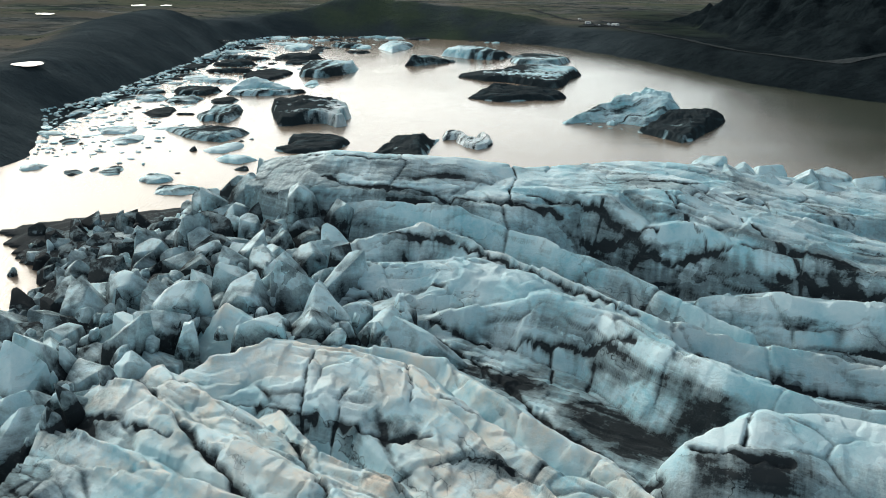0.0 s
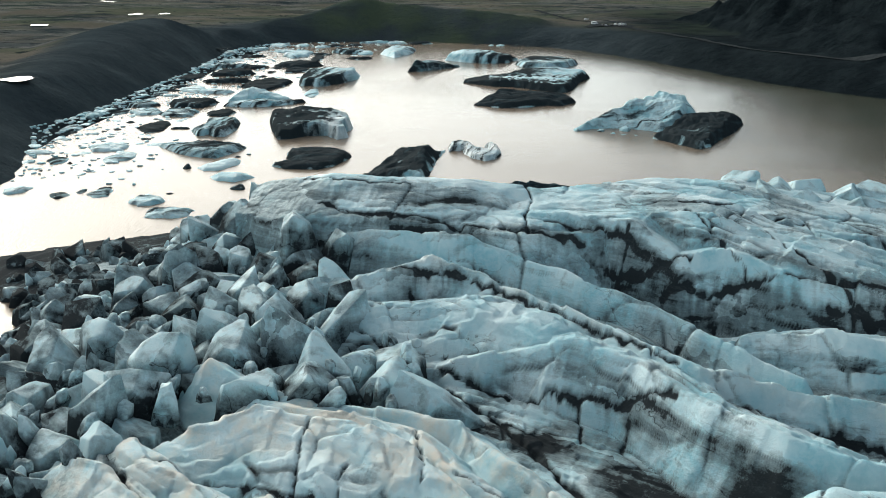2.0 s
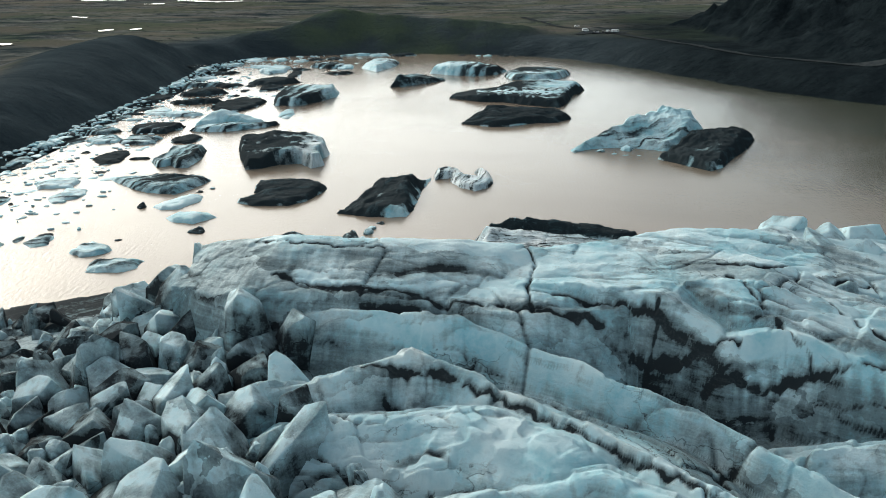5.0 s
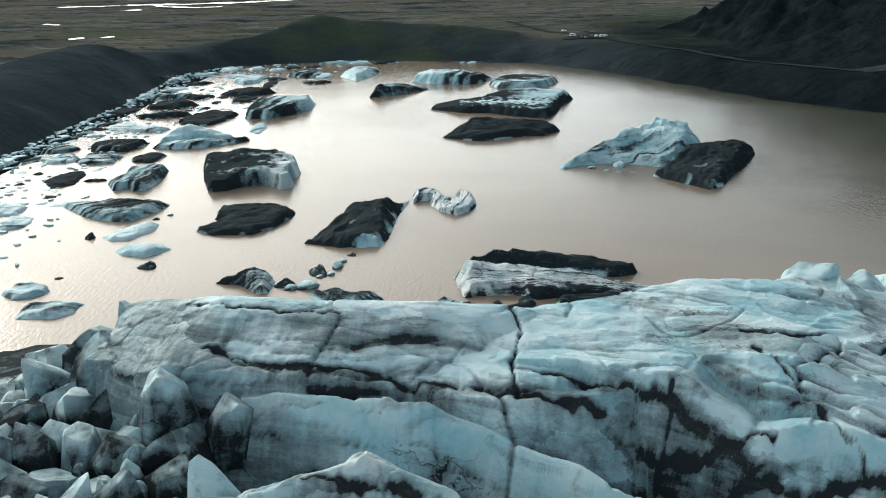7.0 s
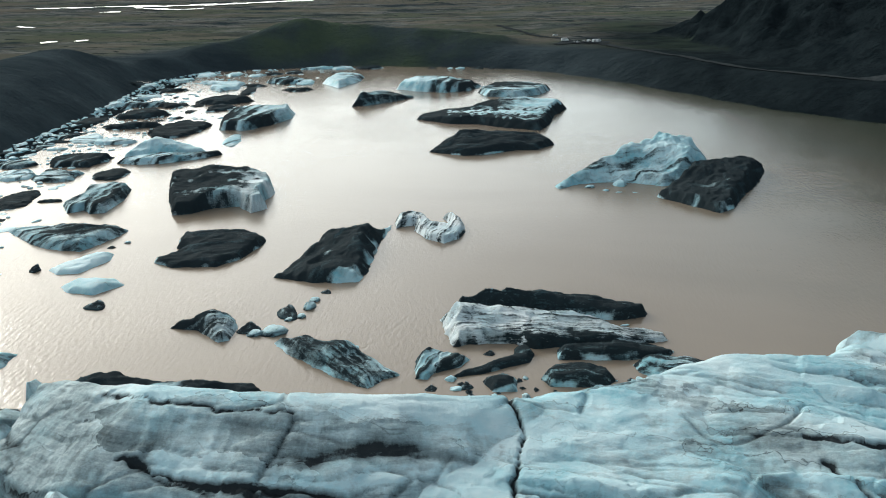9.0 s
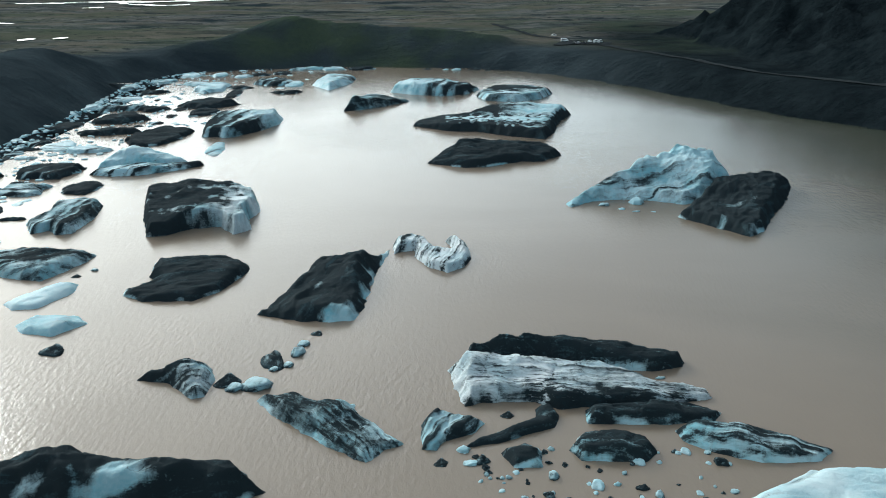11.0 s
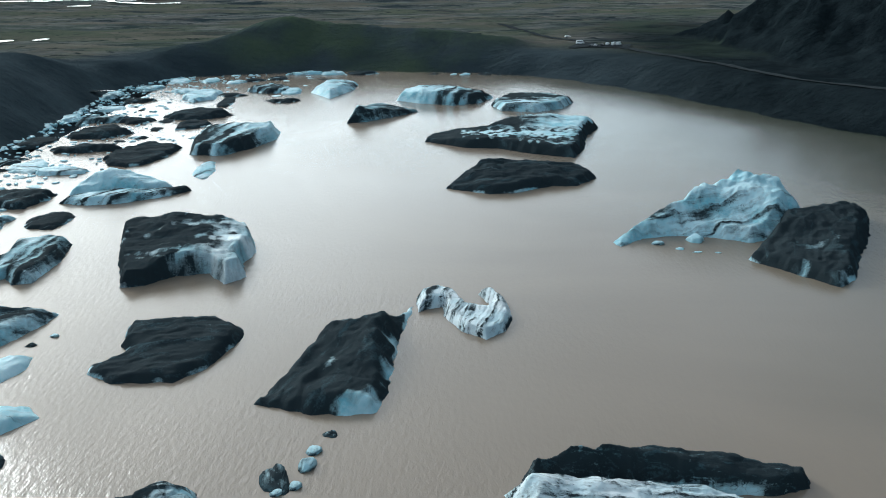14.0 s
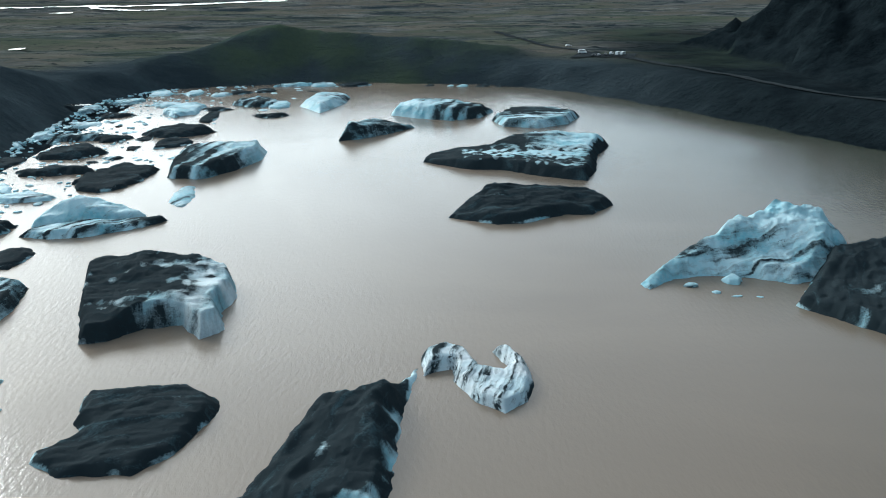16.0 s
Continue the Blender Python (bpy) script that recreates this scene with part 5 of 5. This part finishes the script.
# bergs crowded against the moraine: place, width, depth, height, ash
CROWD_NEAR = ((-186, 492, 17.6, 17.8, 1.5, 0.4), (-162, 498, 27.4, 23.4, 2.3, 0.66), (-177, 471, 13.1, 15.0, 1.1, 0.2), (-160, 470, 20.2, 18.7, 1.7, 0.45), (-139, 473, 16.9, 20.0, 1.5, 0.78), (-159, 435, 14.8, 29.9, 1.3, 0.85), (-168, 580, 32.4, 14.2, 2.8, 0.92), (-175, 614, 32.4, 28.4, 2.8, 0.92), (-140, 570, 28.3, 42.8, 2.4, 0.95), (-178, 549, 17.6, 26.8, 1.5, 0.05), (-162, 540, 21.0, 13.5, 1.8, 0.1), (-184, 648, 29.7, 17.2, 2.5, 0.5), (-168, 647, 19.1, 17.2, 1.6, 0.75), (-154, 646, 9.4, 12.8, 0.8, 0.8), (-140, 661, 41.7, 28.6, 3.6, 0.92), (-137, 635, 19.4, 28.2, 1.7, 0.88))
CROWD_MIDDLE = ((-152, 625, 6.7, 12.1, 0.7, 0.85), (-154, 605, 9.7, 8.8, 0.8, 0.5), (-187, 709, 18.3, 14.8, 1.6, 0.8), (-156, 723, 23.1, 43.0, 2.0, 0.05), (-137, 704, 10.1, 40.8, 0.9, 0.82), (-119, 746, 27.3, 27.1, 2.3, 0.62), (-106, 704, 19.0, 11.6, 1.6, 0.82), (-196, 598, 15.8, 23.7, 1.4, 0.8), (-191, 556, 11.7, 10.6, 1.0, 0.6), (-190, 542, 13.8, 5.1, 1.2, 0.8), (-107, 739, 15.9, 26.2, 1.4, 0.1), (-111, 816, 24.8, 11.3, 2.1, 0.08), (-92, 817, 15.7, 16.3, 1.3, 0.08), (-72, 816, 20.0, 17.4, 1.7, 0.65), (-149, 780, 12.9, 15.7, 1.1, 0.1), (-138, 787, 13.0, 12.8, 1.1, 0.65))
CROWD_FAR = ((-166, 786, 13.0, 25.9, 1.1, 0.08), (-186, 786, 15.2, 21.4, 1.3, 0.08), (-196, 757, 18.9, 14.6, 1.6, 0.3), (-170, 743, 18.4, 14.0, 1.6, 0.1), (-211, 734, 12.1, 22.1, 1.0, 0.15), (-214, 711, 11.7, 20.6, 1.0, 0.1), (-124, 795, 15.3, 18.6, 1.3, 0.7), (-206, 658, 8.9, 18.0, 0.8, 0.2), (-192, 534, 9.8, 10.1, 0.8, 0.4), (-190, 514, 5.4, 9.6, 0.7, 0.55), (-183, 525, 11.0, 6.7, 0.9, 0.1), (-210, 635, 10.4, 11.9, 0.9, 0.15), (-107, 540, 9.5, 29.3, 0.8, 0.15), (-139, 726, 16.7, 11.1, 1.4, 0.7), (-193, 685, 13.1, 13.3, 1.1, 0.15), (-161, 389, 17.6, 18.4, 1.5, 0.1))
CROWD_BAY = ((-150, 374, 11.6, 22.4, 1.0, 0.12), (-146, 433, 10.7, 4.4, 0.9, 0.8), (-172, 365, 7.9, 13.9, 0.7, 0.6), (-187, 378, 14.1, 9.3, 1.2, 0.15), (-147, 315, 7.2, 10.1, 0.7, 0.5), (-135, 320, 9.4, 14.4, 0.8, 0.6), (-115, 311, 15.7, 13.5, 1.3, 0.15), (-103, 298, 18.0, 13.8, 1.5, 0.45), (-111, 321, 3.4, 3.2, 0.7, 0.8), (-165, 320, 10.9, 12.8, 0.9, 0.2), (-197, 431, 9.8, 16.5, 0.8, 0.5), (-202, 464, 8.3, 12.2, 0.7, 0.3), (-190, 470, 9.7, 18.2, 0.8, 0.65), (-178, 473, 15.3, 18.1, 1.3, 0.2), (-142, 321, 3.2, 7.6, 0.7, 0.5))
CROWD = CROWD_NEAR + CROWD_MIDDLE + CROWD_FAR + CROWD_BAY
for n, (x, y, wide, deep, high, ash) in enumerate(CROWD):
    bearing = 6
    ring = []
    r = random.Random(300 + n)
    for i in range(11):
        a = i * 2 * math.pi / 11
        f = r.uniform(0.70, 1.15)
        ex, ey = 0.5 * wide * f * math.cos(a), 0.5 * deep * f * math.sin(a)
        b = radians(bearing)
        ring.append((x + ex * math.cos(b) - ey * math.sin(b), y + ex * math.sin(b) + ey * math.cos(b)))
    tops = [(x + r.uniform(-0.3, 0.3) * wide, y + r.uniform(-0.2, 0.2) * deep, high * r.uniform(0.55, 1.15)) for i in range(3)]
    word = "black ash-covered" if ash > 0.6 else "grey ash-streaked" if ash > 0.25 else "pale blue"
    iceberg(word + " iceberg among crowded floes", ring, tops, r.uniform(0.6, 1.3), ash + 0.08, 0.5, bearing + r.uniform(-20, 60), 3, (), 0.7, 0.45 if wide < 25 else 0.7, 0.0, "bergs crowded at the moraine", lift=1.0)

# small floes
FLOES = []
for n in range(10):
    me = block_mesh("ice_floe", 400 + n, 0.8, (0.12, 0.2, 0.75, 0.45, 0.9)[n % 5])
    me.materials.append(berg_ice)
    FLOES.append(me)


def floe(x, y, wide, deep, high, turn, n, group="floes drifting in the lagoon"):
    ob = new("ice_floe", FLOES[n % 10])
    ob.matrix_basis = pose(x, y, LEVEL, 0, 0, turn) @ Matrix.Diagonal((wide / 2, deep / 2, 0.7 * high, 1))
    word = ("pale blue", "white", "black ash-covered", "grey", "black")[n % 5]
    return tagged(ob, word + " ice floe afloat on silty water", "ice floe", group)


rng = random.Random(77)
for x, y, w, d, h, n in ((-47.9, 315.2, 3.4, 3, 1.2, 2), (-45.9, 313.2, 2.6, 2.4, 0.8, 3), (-41.7, 314.4, 4.6, 3.6, 1.2, 3), (-40.8, 325, 3, 5, 1.0, 7), (-36.1, 329.4, 2.0, 3.4, 1.2, 8), (-37.1, 323.6, 1.6, 1.6, 0.6, 3), (-33.6, 339.8, 3.2, 2.4, 0.8, 7),
                         (-35.6, 334.5, 2, 2, 0.6, 3), (-39.7, 321.7, 1.5, 1.5, 0.5, 3), (-89.9, 330, 3.4, 2.6, 1, 7), (-117.5, 358.2, 3.5, 5, 2.2, 2), (-103.7, 378.4, 3, 2, 0.8, 2), (-100.6, 383.6, 3, 2, 0.8, 3), (39.2, 317.4, 3, 1.4, 0.6, 1),
                         (47, 447.8, 5, 3, 1.4, 3), (52.4, 443, 3.2, 2.4, 0.8, 0), (58.7, 450.6, 7, 6, 3.4, 0), (56.7, 440.2, 4, 1.6, 0.4, 1), (62.1, 439.5, 2.6, 1.4, 0.4, 1), (7.5, 301.7, 3, 2.4, 1, 2), (4.9, 293.2, 2, 2, 1, 4), (-4.5, 285.1, 3, 3, 0.8, 2)):
    grow = 1.9 if x < -28 and 300 < y < 335 else 1.0
    floe(x, y, w * grow, d * grow, h * grow, rng.uniform(-20, 20), n)
for n in range(80):
    x, y = rng.uniform(-2, 44), rng.uniform(271, 290)
    s = rng.uniform(0.8, 1.8) * rng.choice((1.0, 1.0, 1.0, 1.9))
    floe(x, y, s, s * rng.uniform(0.6, 1), s * rng.uniform(0.25, 0.5), rng.uniform(0, 180), rng.choice((0, 1, 3, 8, 6, 3, 2, 4, 7)), "rubble below the ice front")
taken = [(c[0], c[1], max(c[2], c[3]) * 0.5) for c in CROWD]
n = 0
while n < 190:
    y = rng.uniform(340, 815)
    x = -214 + rng.random() ** 1.7 * (40 + 0.19 * (y - 330)) + (20 if y < 440 else 0) + max(0, 0.35 * (y - 790))
    s = rng.uniform(1.6, 7)
    if any((x - a) ** 2 + (y - b) ** 2 < (c * 0.8 + s * 0.4) ** 2 for a, b, c in taken):
        continue
    taken.append((x, y, s * 0.5))
    floe(x, y, s * 1.3, s * rng.uniform(0.6, 1.3), rng.uniform(0.3, 1.0), rng.uniform(0, 180), rng.choice((0, 0, 1, 1, 5, 6, 3, 2)), "brash along the moraine")
    n += 1
# the finest brash, too small to tell apart: one sheet of low shards
vs, fs = [], []
base = np.array([(1, 0, 0), (0.4, 0.9, 0), (-0.6, 0.8, 0), (-1, -0.1, 0), (-0.4, -0.8, 0), (0.7, -0.7, 0)])
while len(vs) < 900 * 12:
    y = 330 + 490 * rng.random() ** 0.8
    shore = float(np.interp(y, [316, 337, 382, 430, 452, 490, 543, 647, 707, 769, 805], [-176, -174, -191, -217, -210, -206, -208, -208, -214, -214, -191]))
    x = shore + 1.5 + 55 * rng.random() ** 2.2
    size, a, tall = rng.uniform(0.5, 2.0), rng.uniform(0, 6.28), rng.uniform(0.15, 0.5)
    ring = base * [size, size * rng.uniform(0.5, 0.9), 1]
    ring = np.stack([x + ring[:, 0] * math.cos(a) - ring[:, 1] * math.sin(a), y + ring[:, 0] * math.sin(a) + ring[:, 1] * math.cos(a), np.full(6, LEVEL - 0.2)], -1)
    lid = (ring - ring.mean(0)) * 0.72 + ring.mean(0) + [0, 0, 0.2 + tall]
    o = len(vs)
    vs += [tuple(p) for p in ring] + [tuple(p) for p in lid]
    fs += [(o + k, o + (k + 1) % 6, o + 6 + (k + 1) % 6, o + 6 + k) for k in range(6)] + [tuple(o + 6 + k for k in range(6))]
me = bpy.data.meshes.new("brash_ice")
me.from_pydata(vs, [], fs)
for key in ("dirt", "band"):
    me.attributes.new(key, "FLOAT", "POINT").data.foreach_set("value", np.repeat(np.array([rng.choice((0.0, 0.05, 0.15, 0.45)) for k in range(len(vs) // 12)], np.float32), 12))
me.materials.append(berg_ice)
tagged(new("brash_ice", me), "fine white brash ice packed along the shore", "brash ice", kind="stuff")
for x, y, s in ((-24.7, 810.7, 6), (-3.2, 808.5, 8), (8.7, 806.7, 8), (18.6, 804.5, 5), (-11, 810.1, 5)):
    floe(x, y, s * 1.4, s * 0.8, min(2.2, 0.25 * s), rng.uniform(0, 40), rng.choice((0, 2, 3, 3)))

# ---- road, car park, streams ----


def ground_at(x, y):
    return float(ground_height(np.array([[float(x)]]), np.array([[float(y)]]))[0][0, 0])


def ribbon(name, pts, wide, material, lift, label, category):
    """A strip laid on the ground along a line."""
    line = []
    for p, q in zip(pts, pts[1:]):
        n = max(1, int(math.hypot(q[0] - p[0], q[1] - p[1]) / 6))
        line += [(p[0] + (q[0] - p[0]) * i / n, p[1] + (q[1] - p[1]) * i / n) for i in range(n)]
    line.append(pts[-1][:2])
    bm = bmesh.new()
    rows = []
    ends = []
    for i, (x, y) in enumerate(line):
        a, b = line[max(0, i - 1)], line[min(len(line) - 1, i + 1)]
        n = Vector((-(b[1] - a[1]), b[0] - a[0])).normalized()
        w = wide * (0.8 + 0.5 * noise.noise(Vector((x * 0.05, y * 0.05, 2.0))))
        ends.append([(x + n.x * w * f, y + n.y * w * f) for f in (-0.5, -0.17, 0.17, 0.5)])
    ends = np.array(ends)
    level = ground_height(ends[..., 0], ends[..., 1])[0] + lift
    rows = [[bm.verts.new((p[0], p[1], z)) for p, z in zip(r, zs)] for r, zs in zip(ends, level)]
    for r, q in zip(rows, rows[1:]):
        for i in range(3):
            bm.faces.new((r[i], r[i + 1], q[i + 1], q[i]))
    bmesh.ops.recalc_face_normals(bm, faces=bm.faces)
    me = bpy.data.meshes.new(name)
    bm.to_mesh(me)
    bm.free()
    me.materials.append(material)
    return tagged(new(name, me), label, category, kind="structure")


ribbon("road", [(30.3, 1051.3), (49.3, 963.5), (73.1, 881.2), (90.3, 848.6), (107.9, 815.2), (126.4, 767), (147.5, 717.7), (164.7, 671.2), (190.8, 638.6), (221.8, 604.1), (274.6, 570.8)], 6, gravel_mat, 0.5, "pale gravel track above the lagoon", "road")
ribbon("car_park", [(71.8, 850.5), (90.5, 841.3), (109.4, 835.7)], 22, gravel_mat, 0.6, "gravel parking ground beside the track", "car park")


def pool(x, y, wide, deep, turn, label):
    bm = bmesh.new()
    z = ground_at(x, y) + 1.0
    ring = []
    for i in range(36):
        a = i * 2 * math.pi / 36
        f = 1 + 0.35 * noise.noise(Vector((math.cos(a) * 1.3 + x, math.sin(a) * 1.3 + y, 1.0)))
        ring.append(bm.verts.new((wide * 0.5 * f * math.cos(a), deep * 0.5 * f * math.sin(a), 0)))
    bm.faces.new(ring)
    me = bpy.data.meshes.new("pond")
    bm.to_mesh(me)
    bm.free()
    me.materials.append(pond_mat)
    ob = new("pond", me)
    ob.matrix_basis = pose(x, y, z, 0, 0, turn)
    return tagged(ob, label, "pond", kind="structure")


pool(-237.8, 464.6, 15, 20, 10, "bright still pond on the moraine")
pool(-390.6, 789.6, 16, 15, 0, "small pond on the outwash plain")
pool(-357, 913.6, 10, 18, -20, "small pond on the outwash plain")
pool(-332.3, 923.9, 8, 14, -20, "small pond on the outwash plain")
pool(-217.6, 722.9, 26, 6, 5, "narrow pool behind the moraine")
for pts, wide in (([(-612.7, 1455.9), (-537.5, 1452.7), (-467, 1467), (-405.6, 1473.7), (-332.6, 1510.3), (-240.9, 1581.6)], 26), ([(-477.7, 1478.6), (-447.5, 1414), (-399.9, 1381), (-353.5, 1387.2)], 12),
                  ([(-211.9, 1606), (-107.3, 1681.9), (18.9, 1775.4)], 16), ([(-478.1, 1341.8), (-453, 1348.6)], 16), ([(-782.2, 1115.1), (-742.2, 1095.1)], 20), ([(-468, 1093.4), (-448.4, 1088.3)], 10)):
    ribbon("stream", pts, wide, pond_mat, 1.4, "braided meltwater stream catching the light", "stream")

# ---- parked vehicles ----
paint_white = plain_mat("white_paint", (0.75, 0.76, 0.76), 0.35, 0.08)
paint_dark = plain_mat("dark_paint", (0.05, 0.055, 0.06), 0.35, 0.1)
paint_grey = plain_mat("grey_paint", (0.30, 0.31, 0.32), 0.35, 0.1)
car_glass = plain_mat("car_glass", (0.02, 0.025, 0.03), 0.1, 0.1)
rubber = plain_mat("tyre_rubber", (0.02, 0.02, 0.02), 0.8, 0.2)


def box(bm, x0, x1, y0, y1, z0, z1, taper=0.0):
    vs = [bm.verts.new((x, y, z)) for z, t in ((z0, 0), (z1, taper)) for x, y in ((x0 + t, y0 + t * 0.4), (x1 - t, y0 + t * 0.4), (x1 - t, y1 - t * 0.4), (x0 + t, y1 - t * 0.4))]
    for f in ((3, 2, 1, 0), (4, 5, 6, 7), (0, 1, 5, 4), (1, 2, 6, 5), (2, 3, 7, 6), (3, 0, 4, 7)):
        bm.faces.new([vs[i] for i in f])


def vehicle(kind, length, wide, high, paint, x, y, turn, label):
    ob = new(kind)
    van = kind == "van"
    bm = bmesh.new()
    box(bm, -length / 2, length / 2, -wide / 2, wide / 2, 0.35, high * (0.55 if van else 0.58))
    bmesh.ops.bevel(bm, geom=list(bm.edges), offset=0.12, segments=2, affect="EDGES")
    part("body", bm, paint, ob)
    bm = bmesh.new()
    back, front = (-length * 0.49, length * 0.36) if van else (-length * 0.42, length * 0.22)
    box(bm, back, front, -wide * 0.47, wide * 0.47, high * 0.53, high, 0.25 if van else 0.45)
    bmesh.ops.bevel(bm, geom=list(bm.edges), offset=0.08, segments=2, affect="EDGES")
    part("cabin", bm, paint, ob)
    for s in (-1, 1):
        bm = bmesh.new()
        box(bm, back + 0.5, front - 0.5, s * wide * 0.455 - 0.03, s * wide * 0.455 + 0.03, high * 0.62, high * 0.86)
        part("side_window", bm, car_glass, ob, "dark side window")
    bm = bmesh.new()
    box(bm, front - 0.36, front - 0.08, -wide * 0.38, wide * 0.38, high * 0.6, high * 0.88)
    part("windscreen", bm, car_glass, ob, "dark windscreen")
    for sx in (-0.31, 0.31):
        for sy in (-1, 1):
            bm = bmesh.new()
            bmesh.ops.create_cone(bm, cap_ends=True, segments=16, radius1=0.36, radius2=0.36, depth=0.24,
                                  matrix=pose(sx * length, sy * (wide / 2 - 0.08), 0.36, 90, 0, 0))
            part("wheel", bm, rubber, ob, "black tyre")
    ob.matrix_basis = pose(x, y, ground_at(x, y) + 0.6, 0, 0, turn)
    return tagged(ob, label, kind, "vehicles at the car park")


vehicle("van", 5.6, 2.0, 2.5, paint_white, 77.3, 856, 5, "white van parked on gravel beside the track")
vehicle("car", 4.4, 1.8, 1.6, paint_dark, 82.6, 839.9, 70, "dark car parked on gravel")
vehicle("car", 4.3, 1.8, 1.5, paint_grey, 85.7, 839.5, 65, "grey car parked on gravel")
vehicle("car", 4.4, 1.8, 1.6, paint_dark, 90.1, 839.4, 70, "dark car parked on gravel")
vehicle("car", 4.6, 1.9, 1.8, paint_white, 94, 840.2, 62, "white car parked on gravel")
vehicle("van", 5.0, 2.0, 2.2, paint_white, 98.1, 839.1, 55, "white van parked in the row on gravel")
vehicle("van", 5.0, 2.0, 2.2, paint_white, 101.3, 838.8, 55, "white van parked in the row on gravel")
vehicle("car", 4.4, 1.8, 1.6, paint_white, 73.7, 900.8, 20, "white car driving off along the gravel track")
